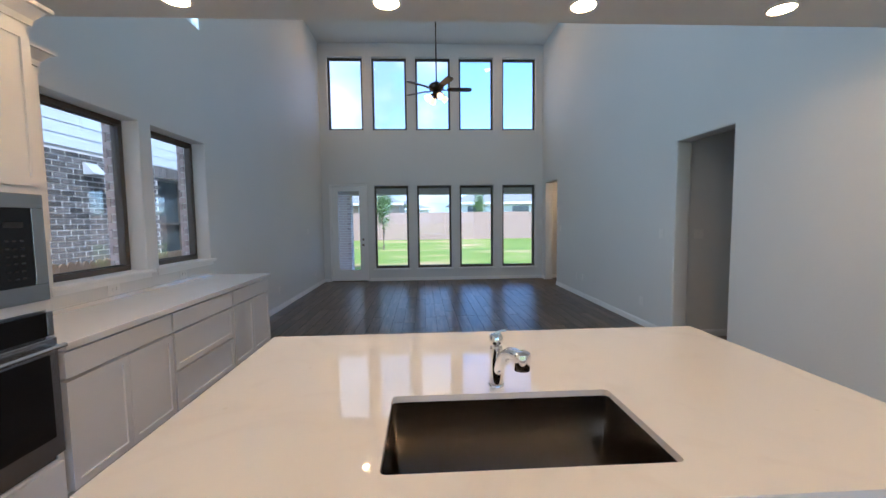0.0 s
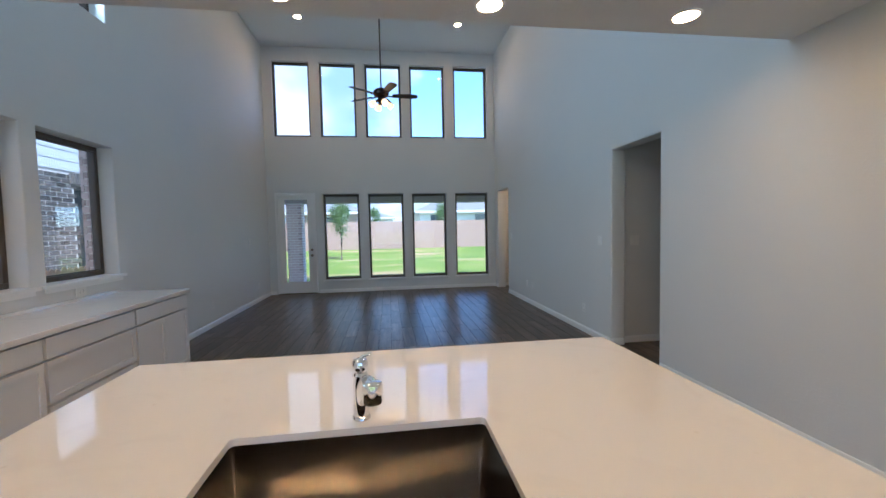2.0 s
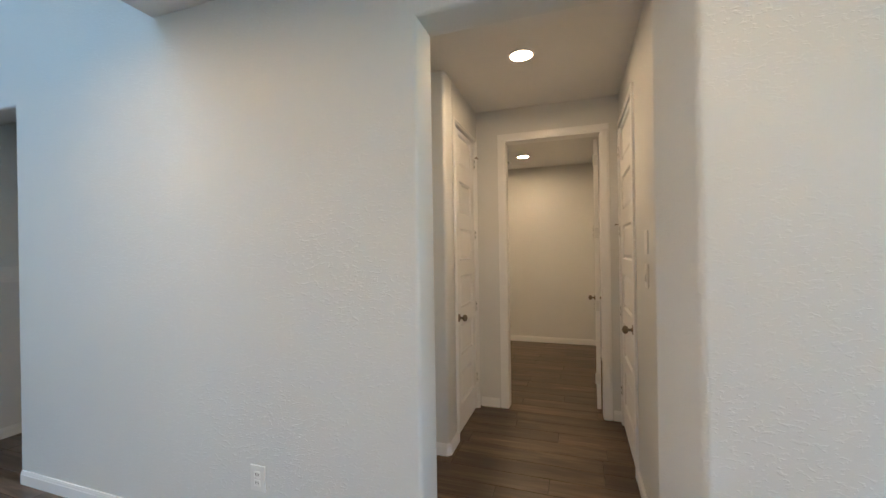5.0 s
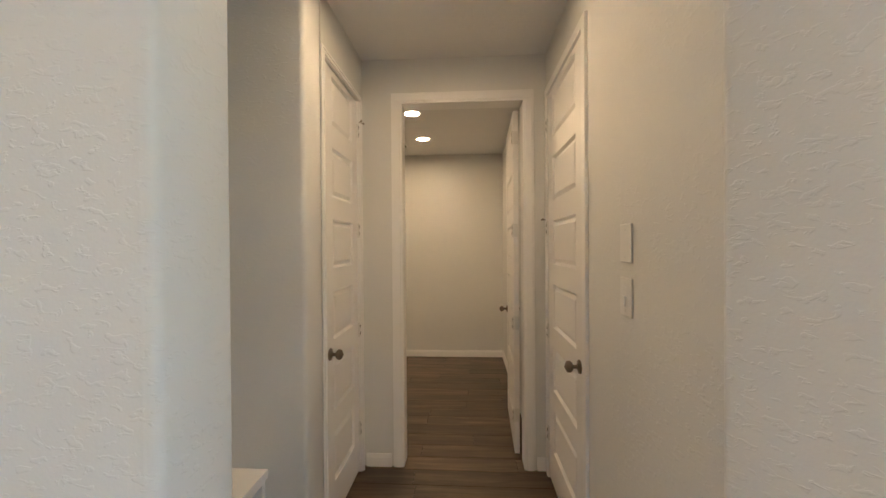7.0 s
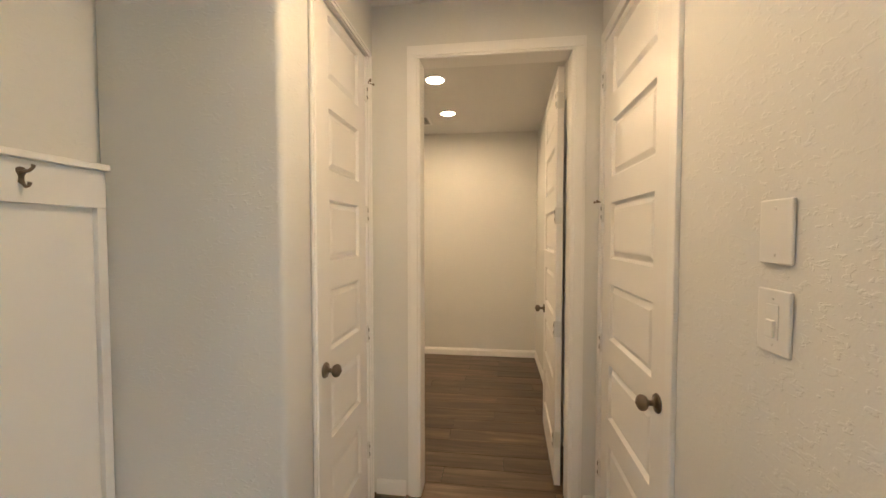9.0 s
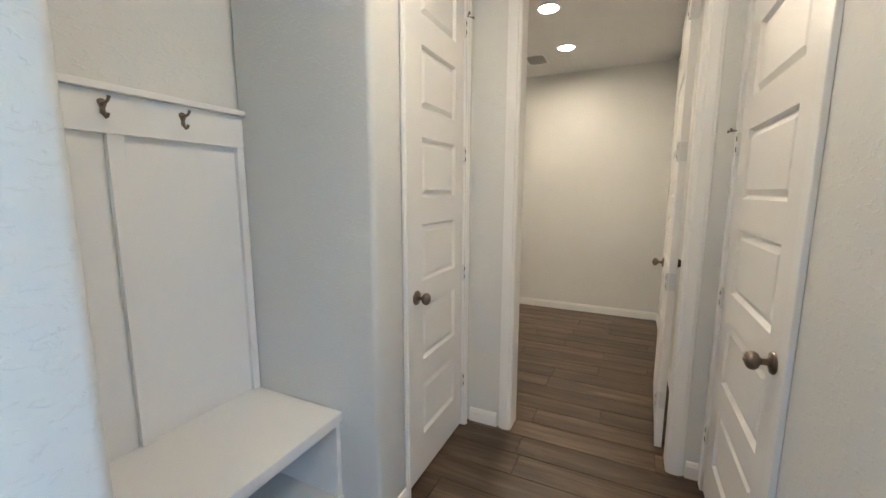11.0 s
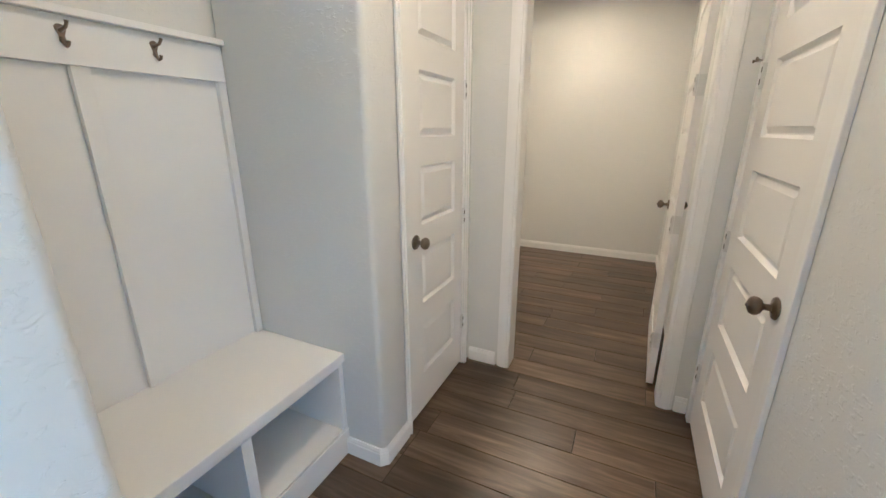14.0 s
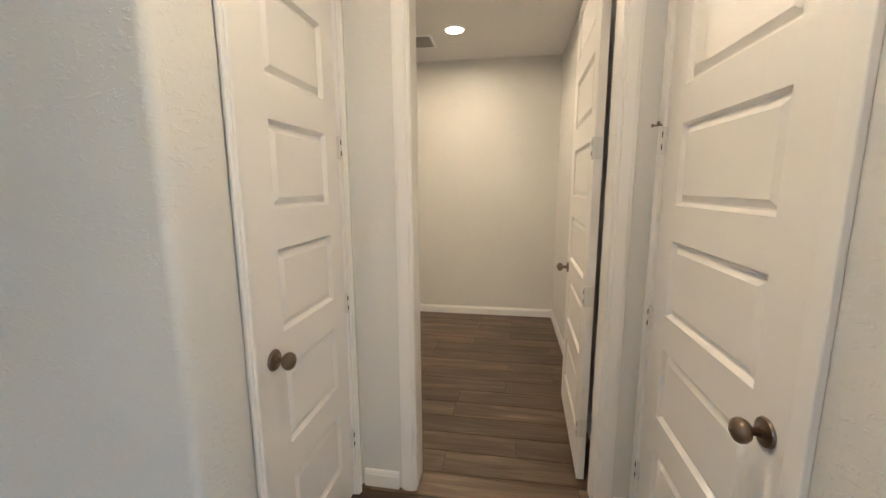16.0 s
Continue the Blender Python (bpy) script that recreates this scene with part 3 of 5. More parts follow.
def panel_door(name, m, w, h, stile, label, hinge_left, knob_back=False, stop_at=(), stile_2=None, knob_in=0.065):
    """A six-panel moulded door; local x along its width, face towards -y, thickness along +y, foot at z = 0."""
    t = 0.035
    door = thing(name, m, label, "door", "", "structure")
    stile_2 = stile_2 or stile
    mid = (stile + w - stile_2) / 2
    xs, zs = [0, stile, w - stile_2, w], [0.0]
    for z in PANEL_Z:
        zs += [z, z + PANEL_H]
    zs.append(h)
    bm = bmesh.new()
    g = {(i, j): bm.verts.new((x, 0, z)) for i, x in enumerate(xs) for j, z in enumerate(zs)}
    for i in range(3):
        for j in range(len(zs) - 1):
            bm.faces.new((g[i, j], g[i + 1, j], g[i + 1, j + 1], g[i, j + 1]))
    out = bmesh.ops.extrude_face_region(bm, geom=list(bm.faces), use_keep_orig=True)
    bmesh.ops.translate(bm, vec=(0, t, 0), verts=[v for v in out["geom"] if isinstance(v, bmesh.types.BMVert)])
    bmesh.ops.recalc_face_normals(bm, faces=bm.faces)
    mids = [z + PANEL_H / 2 for z in PANEL_Z]
    pan = [f for f in bm.faces if abs(f.normal.y) > 0.9 and abs(f.calc_center_median().x - mid) < 0.01
           and any(abs(f.calc_center_median().z - c) < 0.01 for c in mids)]
    bmesh.ops.inset_individual(bm, faces=pan, thickness=0.002, depth=-0.003)
    bmesh.ops.inset_individual(bm, faces=pan, thickness=0.012, depth=-0.0125)
    leaf = part("door_leaf", bm, DOOR, door, "white painted six-panel leaf")
    bm = bmesh.new()
    pw, ph = w - stile - stile_2 - 0.030, PANEL_H - 0.030
    box(bm, -pw / 2, 0, -ph / 2, pw / 2, 0.0118, ph / 2)
    for v in bm.verts:
        if v.co.y < 0.005:
            v.co.x *= 1 - 0.040 / pw
            v.co.z *= 1 - 0.040 / ph
    me = finish("panel", bm, DOOR)
    for c in mids:
        share("panel", me, leaf, pose(mid, 0.0035, c))
        share("panel", me, leaf, pose(mid, t - 0.0035, c, 0, 0, 180))
    kx = w - knob_in if hinge_left else knob_in
    knob_parts(door, kx, 0, 0.906, (0, -1, 0))
    if knob_back:
        knob_parts(door, kx, t, 0.906, (0, 1, 0))
    bm = bmesh.new()
    ex = w + 0.0005 if hinge_left else -0.0015
    box(bm, ex, 0.002, 0.87, ex + 0.001, t - 0.004, 0.94)
    part("latch_plate", bm, NICKEL, door, "aged nickel latch plate")
    hx = 0.0 if hinge_left else w
    s = -1 if hinge_left else 1
    for z in (0.272, 0.922, 1.575, 2.225):
        bm = bmesh.new()
        turned(bm, [(0, -0.048), (0.004, -0.047), (0.0065, -0.044), (0.0065, 0.044), (0.004, 0.047), (0, 0.048)], Matrix.Translation((hx + s * 0.004, -0.006, z)), 12)
        box(bm, min(hx - s * 0.012, hx + s * 0.014), -0.0035, z - 0.044, max(hx - s * 0.012, hx + s * 0.014), -0.0005, z + 0.044, 0.001)
        hg = part("hinge", bm, HINGE, door, "white painted butt hinge", True)
        if knob_back:
            bm = bmesh.new()
            box(bm, w + 0.0003, 0.003, z - 0.046, w + 0.0022, 0.033, z + 0.046, 0.0008)
            part("hinge_leaf", bm, HINGE, door, "white hinge leaf on the door's edge")
        for dz in (-0.022, 0.022):
            bm = bmesh.new()
            box(bm, hx + s * 0.004 - 0.003, -0.0133, z + dz - 0.010, hx + s * 0.004 + 0.003, -0.0110, z + dz + 0.010)
            part("pin_slot", bm, DARK, hg)
        if any(abs(z - q) < 0.01 for q in stop_at):
            bm = bmesh.new()
            tube(bm, [(hx - s * 0.028, -0.036, z + 0.055), (hx, -0.018, z + 0.054), (hx + s * 0.03, -0.034, z + 0.056)], 0.0032, 8)
            turned(bm, [(0, 0), (0.008, 0.001), (0.008, 0.007), (0, 0.008)], pose(hx - s * 0.03, -0.037, z + 0.055, 90, 0, 0), 10)
            turned(bm, [(0, 0), (0.006, 0.001), (0.006, 0.007), (0, 0.008)], pose(hx + s * 0.032, -0.035, z + 0.056, 90, 0, 0), 10)
            part("hinge_stop", bm, NICKEL, hg, "aged nickel hinge-pin door stop", True)
    return door


panel_door("door_1", pose(4.588, 1.425, 0.018), 0.632, 2.415, 0.162, "closed white six-panel closet door with aged nickel knob", False, False, (2.225,), 0.105, 0.10)
panel_door("door_2", pose(5.215, 0.190, 0.018, 0, 0, 180), 0.752, 2.415, 0.125, "closed white six-panel door with aged nickel knob", True, False, (1.575,))
panel_door("door_3", pose(5.472, 0.380, 0.018, 0, 0, 0) @ pose(0, 0, 0, 0, 0, -2.2) @ pose(0.80, 0, 0, 0, 0, 180), 0.80, 2.415, 0.125,
           "white six-panel door standing open against the wall", False, True)


def casing(name, axis, at, a0, a1, z1, way, label, wdt=0.062, jamb=None, flat=False):
    """A moulded casing round a doorway on the wall face `at`, towards way; with the jamb's lining."""
    c = thing(name, Matrix(), label, "door casing", "", "structure")

    def piece(u0, v0, u1, v1, nm):
        bm = bmesh.new()
        for d, ins in (((0.016, 0.0),) if flat else ((0.011, 0.0), (0.017, 0.013))):
            p, q = sorted((at, at + way * d))
            uu0, uu1 = (u0 + ins, u1 - ins)
            vv1 = v1 - (ins if v1 - v0 < 0.2 else 0)
            vv0 = v0 + (ins if v1 - v0 < 0.2 else 0)
            if axis == "y":
                box(bm, uu0, p, vv0, uu1, q, vv1, 0.003)
            else:
                box(bm, p, uu0, vv0, q, uu1, vv1, 0.003)
        part(nm, bm, TRIM, c)
    piece(a0 - wdt, 0.001, a0, z1, "side_casing")
    piece(a1, 0.001, a1 + wdt, z1, "side_casing")
    piece(a0 - wdt, z1 + 0.0005, a1 + wdt, z1 + wdt, "head_casing")
    if jamb:
        d0, d1 = jamb
        for u0, v0, u1, v1 in ((a0 - 0.018, 0.001, a0 + 0.002, z1), (a1 - 0.002, 0.001, a1 + 0.018, z1), (a0 - 0.018, z1 + 0.0005, a1 + 0.018, z1 + 0.018)):
            bm = bmesh.new()
            if axis == "y":
                box(bm, u0, d0, v0, u1, d1, v1, 0.001)
            else:
                box(bm, d0, u0, v0, d1, u1, v1, 0.001)
            part("jamb_lining", bm, TRIM, c)
    return c


casing("trim_closet_door", "y", 1.4105, 4.583, 5.225, 2.44, -1, "white moulded casing round the closet door", 0.034, (1.4125, 1.51))
casing("trim_hall_door", "y", 0.1855, 4.458, 5.22, 2.44, 1, "white flat casing round the closed hall door", 0.05, (0.086, 0.1835), True)
casing("trim_doorway", "x", 5.2995, 0.335, 1.14, 2.44, -1, "white moulded casing round the open doorway", 0.07, (5.3015, 5.4205))
bm = bmesh.new()
for y0, y1 in ((0.238, 0.290), (1.142, 1.21)):
    box(bm, 5.4215, y0, 0.001, 5.436, y1, 2.505, 0.003)
box(bm, 5.4215, 0.290, 2.442, 5.436, 1.142, 2.505, 0.003)
structure("trim_doorway_inner", bm, TRIM, "white casing on the room side of the doorway", "door casing")

# patio door: a full pane of glass in a white leaf
pd = thing("door_4", Matrix(), "white patio door with one full-height glass pane", "door", "", "structure")
bm = bmesh.new()
for x0, z0, x1, z1 in ((-2.15, 0.02, -2.005, 2.40), (-1.455, 0.02, -1.315, 2.40), (-2.005, 0.02, -1.455, 0.285), (-2.005, 2.30, -1.455, 2.40)):
    box(bm, x0, 10.225, z0, x1, 10.268, z1)
part("door_leaf", bm, TRIM, pd, "white painted door leaf")
bm = bmesh.new()
for x0, z0, x1, z1 in ((-2.02, 0.27, -1.995, 2.315), (-1.465, 0.27, -1.44, 2.315), (-1.995, 0.27, -1.465, 0.295), (-1.995, 2.29, -1.465, 2.315)):
    box(bm, x0, 10.217, z0, x1, 10.2245, z1, 0.002)
part("glazing_frame", bm, TRIM, pd)
pane = part("pane", box(bmesh.new(), -2.004, 10.243, 0.286, -1.456, 10.249, 2.299), GLASS, pd, "clear glass pane")
pane.visible_shadow = False
for z in (0.93, 1.07):
    bm = bmesh.new()
    turned(bm, [(0, 0), (0.03, 0), (0.03, 0.006), (0.013, 0.010), (0.012, 0.03), (0.025, 0.04), (0.025, 0.055), (0.012, 0.064), (0, 0.065)] if z < 1 else
           [(0, 0), (0.028, 0), (0.028, 0.008), (0.02, 0.016), (0, 0.017)], pose(-1.385, 10.2245, z, 90, 0, 0), 16)
    part("knob" if z < 1 else "deadbolt", bm, NICKEL, pd, "aged nickel lock hardware", True)
bm = bmesh.new()
box(bm, -2.184, 10.16, 0.001, -1.271, 10.40, 0.019, 0.003)
part("threshold", bm, BRONZE, pd, "dark metal threshold")
casing("trim_patio_door", "y", 10.1995, -2.155, -1.31, 2.41, -1, "white casing round the patio door", 0.05, (10.2005, 10.40))


# ---------------------------------------------------------------- ceiling lights
def downlight(x, y, z, r, strength, label, group):
    d = thing("recessed_light", pose(x, y, z), label, "ceiling light", group)
    bm = bmesh.new()
    turned(bm, [(r + 0.018, -0.001), (r + 0.016, -0.007), (r + 0.004, -0.010), (r, -0.008), (r - 0.002, -0.001)], None, 32)
    part("trim_ring", bm, TRIM, d, "white trim ring", True)
    bm = bmesh.new()
    turned(bm, [(0, -0.004), (r - 0.001, -0.004), (r - 0.001, -0.002), (0, -0.002)], None, 32)
    key = "lens_%d" % strength
    mat = bpy.data.materials.get(key) or glowing(key, LAMP_COLOR, strength)
    part("lens", bm, mat, d, "glowing warm white lens")
    return d


for y in (2.48, 0.1):
    for x in (-1.2, -0.05, 1.08, 2.28):
        downlight(x, y, 2.75, 0.068, LAMP_KITCHEN, "lit round recessed light in the low kitchen ceiling", "kitchen ceiling lights")
for x in (-1.24, 2.08):
    downlight(x, 8.83, 5.90, 0.068, LAMP_GREAT, "lit round recessed light in the high ceiling", "high ceiling lights")
downlight(4.33, 0.86, 2.74, 0.068, LAMP_HALL, "lit round recessed light in the hall ceiling", "")
for x in (6.27, 7.13):
    downlight(x, 1.205, 2.71, 0.068, LAMP_FAR, "lit round recessed light in the small room", "small room ceiling lights")
downlight(4.0, 9.5, 2.62, 0.068, LAMP_SIDE, "lit round recessed light in the side passage", "")

# supply vent in the small room's ceiling
v = thing("ceiling_vent", pose(7.36, 1.53, 2.71), "white louvred air vent in the ceiling", "air vent")
bm = bmesh.new()
for x0, y0, x1, y1 in ((-0.16, -0.11, 0.16, -0.085), (-0.16, 0.085, 0.16, 0.11), (-0.16, -0.085, -0.135, 0.085), (0.135, -0.085, 0.16, 0.085)):
    box(bm, x0, y0, -0.008, x1, y1, -0.001, 0.002)
part("frame", bm, TRIM, v)
# no duct is modelled: the sheet's near-black colour stands for its shade
part("backing", box(bmesh.new(), -0.135, -0.085, -0.0025, 0.135, 0.085, -0.001), DARK, v, "flat dark sheet giving the duct's shade behind the louvres")
bm = bmesh.new()
box(bm, -0.133, -0.009, -0.001, 0.133, 0.009, 0.001)
me = finish("slat", bm, TRIM)
for k in range(8):
    share("slat", me, v, pose(0, -0.073 + 0.021 * k, -0.010, 38, 0, 0))


# ---------------------------------------------------------------- switches and outlets
def plate(m, kind, label):
    """A wall plate; local x along the wall, z up, face towards -y."""
    o = thing("light_switch" if kind in ("rocker", "double") else "blank_plate" if kind == "blank" else "electrical_outlet", m, label,
              "switch" if kind in ("rocker", "double") else "wall plate" if kind == "blank" else "outlet")
    w = 0.06 if kind == "double" else 0.045
    bm = bmesh.new()
    box(bm, -w, -0.007, -0.063, w, -0.0005, 0.063, 0.003)
    part("cover_plate", bm, PLASTIC, o)
    if kind in ("rocker", "double"):
        for cx in ((-0.023, 0.023) if kind == "double" else (0,)):
            bm = bmesh.new()
            box(bm, cx - 0.017, -0.0085, -0.034, cx + 0.017, -0.0072, 0.034, 0.001)
            part("rocker_frame", bm, PLASTIC, o)
            bm = bmesh.new()
            box(bm, cx - 0.011, -0.0145, -0.030, cx + 0.011, -0.0087, 0.004, 0.002)
            part("rocker", bm, PLASTIC, o)
    elif kind == "outlet":
        for dz in (-0.02, 0.02):
            bm = bmesh.new()
            box(bm, -0.0165, -0.0090, dz - 0.014, 0.0165, -0.0072, dz + 0.014, 0.002)
            face = part("socket", bm, PLASTIC, o)
            for dx in (-0.007, 0.007):
                part("slot", box(bmesh.new(), dx - 0.0015, -0.0098, dz - 0.004, dx + 0.0015, -0.0092, dz + 0.006), DARK, face)
    for dz in ((-0.045, 0.045) if kind != "outlet" else (0,)):
        bm = bmesh.new()
        turned(bm, [(0, 0), (0.003, 0), (0.0025, 0.0012), (0, 0.0014)], pose(0, -0.0072, dz, 90, 0, 0), 8)
        part("screw", bm, HINGE, o)
    return o


E_ROT, W_ROT = -90, 90
plate(pose(4.0, 0.1855, 1.49, 0, 0, 180), "blank", "white blank wall plate on the hall wall")
plate(pose(4.0, 0.1855, 1.315, 0, 0, 180), "rocker", "white rocker light switch under a blank plate")
plate(pose(3.2295, 2.02, 0.37, 0, 0, E_ROT), "outlet", "white double outlet on the drywall above the baseboard")
plate(pose(3.2295, 5.53, 0.35, 0, 0, E_ROT), "outlet", "white double outlet on the tall wall")
plate(pose(3.2295, 7.59, 0.38, 0, 0, E_ROT), "outlet", "white outlet on the tall wall")
plate(pose(3.2295, 7.88, 0.38, 0, 0, E_ROT), "blank", "white cable plate on the tall wall")
plate(pose(3.2295, 8.84, 1.32, 0, 0, E_ROT), "rocker", "white light switch near the far opening")
plate(pose(3.2295, 5.11, 1.32, 0, 0, E_ROT), "rocker", "white light switch beside the passage opening")
plate(pose(3.60, 4.9295, 1.32, 0, 0, 0), "double", "white double light switch inside the passage")
plate(pose(-2.3795, 8.88, 1.32, 0, 0, W_ROT), "double", "white double light switch near the patio door")
plate(pose(-2.3795, 7.07, 0.35, 0, 0, W_ROT), "outlet", "white outlet low on the tall wall")
plate(pose(-2.3795, 9.37, 0.34, 0, 0, W_ROT), "outlet", "white outlet low on the tall wall")
for y in (3.45, 4.37):
    plate(pose(-2.3795, y, 1.0, 0, 0, W_ROT) @ pose(0, 0, 0, 0, 90, 0), "outlet", "white outlet lying sideways under the window sill")


# ---------------------------------------------------------------- kitchen
def shaker(bm, y0, y1, z0, z1, x, rail=0.06, t=0.019):
    """A shaker front facing +x: a frame with a sunken panel."""
    box(bm, x, y0, z0, x + t, y1, z1)
    bmesh.ops.recalc_face_normals(bm, faces=bm.faces)
    front = [f for f in bm.faces if f.normal.x > 0.9]
    bmesh.ops.inset_individual(bm, faces=front, thickness=rail, depth=0.0)
    bmesh.ops.inset_individual(bm, faces=front, thickness=0.0015, depth=-0.010)
    return bm


def base_cabinet(y0, y1, fronts, label):
    c = thing("base_cabinet", Matrix(), label, "cabinet", "base cabinets under the window")
    part("body", box(bmesh.new(), -2.378, y0 + 0.001, 0.10, -1.764, y1 - 0.001, 0.874), CABINET, c)
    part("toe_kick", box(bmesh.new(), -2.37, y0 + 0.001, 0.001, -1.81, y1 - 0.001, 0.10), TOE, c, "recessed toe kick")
    for kind, a, b, lo, hi in fronts:
        bm = bmesh.new()
        if kind == "slab":
            box(bm, -1.7635, a, lo, -1.721, b, hi, 0.002)
        else:
            shaker(bm, a, b, lo, hi, -1.7635, 0.06, 0.0425)
        part("door" if kind == "door" else "drawer_front", bm, CABINET, c)
    return c


def doors_unit(y0, y1):
    m = (y0 + y1) / 2
    return [("slab", y0 + 0.013, y1 - 0.013, 0.722, 0.860), ("door", y0 + 0.013, m - 0.0025, 0.118, 0.703), ("door", m + 0.0025, y1 - 0.013, 0.118, 0.703)]


base_cabinet(2.23, 3.115, doors_unit(2.23, 3.115), "white shaker base cabinet with one drawer over two doors")
base_cabinet(3.115, 4.03, [("slab", 3.128, 4.017, 0.722, 0.860), ("drawer", 3.128, 4.017, 0.422, 0.703), ("drawer", 3.128, 4.017, 0.118, 0.404)],
             "white base cabinet with three stacked drawers")
base_cabinet(4.03, 4.92, doors_unit(4.03, 4.92), "white shaker base cabinet at the end of the run")
tagged(new("countertop", finish("countertop", box(bmesh.new(), -2.378, 2.232, 0.8745, -1.70, 4.945, 0.915, 0.004), QUARTZ)),
       "white quartz worktop on the wall cabinets", "countertop")
tagged(new("backsplash", finish("backsplash", box(bmesh.new(), -2.378, 2.232, 0.9155, -2.362, 4.90, 0.945, 0.002), QUARTZ)),
       "low white quartz upstand along the wall", "backsplash")

# tall oven cabinet with its appliances
tower = thing("oven_cabinet", Matrix(), "tall white cabinet housing a wall oven and microwave", "cabinet")
bm = bmesh.new()
for x0, y0, z0, x1, y1, z1 in ((-2.378, 2.18, 0.10, -1.735, 2.205, 2.47), (-2.378, 1.40, 0.10, -1.735, 1.425, 2.47), (-2.378, 1.425, 0.10, -1.735, 2.18, 0.335),
                               (-2.378, 1.425, 1.105, -1.735, 2.18, 1.165), (-2.378, 1.425, 1.66, -1.735, 2.18, 2.47), (-2.378, 1.425, 0.335, -2.35, 2.18, 1.66)):
    box(bm, x0, y0, z0, x1, y1, z1)
part("body", bm, CABINET, tower)
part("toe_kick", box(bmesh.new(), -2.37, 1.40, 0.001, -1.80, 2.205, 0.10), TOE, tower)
for a, b in ((1.415, 1.80), (1.806, 2.192)):
    part("door", shaker(bmesh.new(), a, b, 1.705, 2.435, -1.734), CABINET, tower)
part("drawer_front", box(bmesh.new(), -1.734, 1.415, 0.115, -1.715, 2.192, 0.32, 0.002), CABINET, tower)


def crown(bm, x0, y0, x1, y1, z, out=0.07, h=0.10):
    """A splayed crown moulding round the front and far side of a cabinet top."""
    prof = [(0.0, 0.0), (0.012, 0.0), (0.018, 0.03), (out * 0.75, h * 0.78), (out, h * 0.8), (out, h), (0.0, h)]
    rings = []
    for px, py, nx, ny in ((x1, y0, 1, 0), (x1, y1, 1, 1), (x0, y1, 0, 1)):
        rings.append([bm.verts.new((px + nx * o, py + ny * o, z + dz)) for o, dz in prof])
    for a, b in zip(rings, rings[1:]):
        for k in range(len(prof)):
            bm.faces.new((a[k], b[k], b[(k + 1) % len(prof)], a[(k + 1) % len(prof)]))
    bm.faces.new(rings[0])
    bm.faces.new(rings[-1])
    return bm


part("crown_moulding", crown(bmesh.new(), -2.37, 1.40, -1.7345, 2.2055, 2.47), CABINET, tower, "white crown moulding")
up = thing("wall_cabinet", Matrix(), "white shaker wall cabinet above the worktop", "cabinet")
part("body", box(bmesh.new(), -2.378, 2.207, 1.42, -2.072, 2.60, 2.43), CABINET, up)
part("door", shaker(bmesh.new(), 2.215, 2.592, 1.43, 2.415, -2.071), CABINET, up)
part("crown_moulding", crown(bmesh.new(), -2.37, 2.31, -2.07, 2.6005, 2.43), CABINET, up, "white crown moulding")

mw = thing("microwave", Matrix(), "built-in stainless microwave with a black glass front", "microwave")
part("body", box(bmesh.new(), -2.30, 1.43, 1.17, -1.736, 2.172, 1.652), STEEL, mw)
bm = bmesh.new()
for y0, z0, y1, z1 in ((1.41, 1.155, 2.19, 1.235), (1.41, 1.60, 2.19, 1.668), (1.41, 1.235, 1.47, 1.60), (2.13, 1.235, 2.19, 1.60)):
    box(bm, -1.7335, y0, z0, -1.716, y1, z1, 0.002)
part("trim_frame", bm, STEEL, mw, "brushed stainless trim frame")
part("door", box(bmesh.new(), -1.735, 1.47, 1.235, -1.719, 1.96, 1.60, 0.002), BLACK_GLASS, mw, "black glass door")
pan = part("control_panel", box(bmesh.new(), -1.735, 1.963, 1.235, -1.719, 2.13, 1.60, 0.002), BLACK_GLASS, mw, "black control panel")
LEGEND = plain("grey_legend", (0.02, 0.02, 0.02), 0.5)
for j in range(6):
    for i in range(3):
        part("key", box(bmesh.new(), -1.7188, 2.0 + 0.034 * i, 1.27 + 0.035 * j, -1.7180, 2.018 + 0.034 * i, 1.278 + 0.035 * j), LEGEND, pan)
part("display", box(bmesh.new(), -1.7188, 2.0, 1.51, -1.7180, 2.09, 1.535), LEGEND, pan)

ov = thing("wall_oven", Matrix(), "stainless wall oven with black glass door and bar handle", "oven")
part("body", box(bmesh.new(), -2.30, 1.43, 0.34, -1.736, 2.172, 1.098), STEEL, ov)
part("control_panel", box(bmesh.new(), -1.7345, 1.41, 0.975, -1.712, 2.155, 1.095, 0.002), BLACK_GLASS, ov, "black glass control panel")
part("control_panel_end", box(bmesh.new(), -1.7345, 2.156, 0.975, -1.711, 2.19, 1.095, 0.002), STEEL, ov)
dr = part("door", box(bmesh.new(), -1.7345, 1.41, 0.375, -1.702, 2.19, 0.965, 0.003), STEEL, ov, "stainless oven door")
part("door_glass", box(bmesh.new(), -1.7015, 1.44, 0.47, -1.6995, 2.145, 0.885, 0.001), BLACK_GLASS, dr, "black glass window")
bm = bmesh.new()
tube(bm, [(-1.655, 1.43, 0.925), (-1.655, 2.18, 0.925)], 0.012, 14)
for y in (1.46, 2.15):
    box(bm, -1.7015, y - 0.012, 0.915, -1.655, y + 0.012, 0.935, 0.003)
part("handle", bm, STEEL, dr, "round stainless bar handle", True)

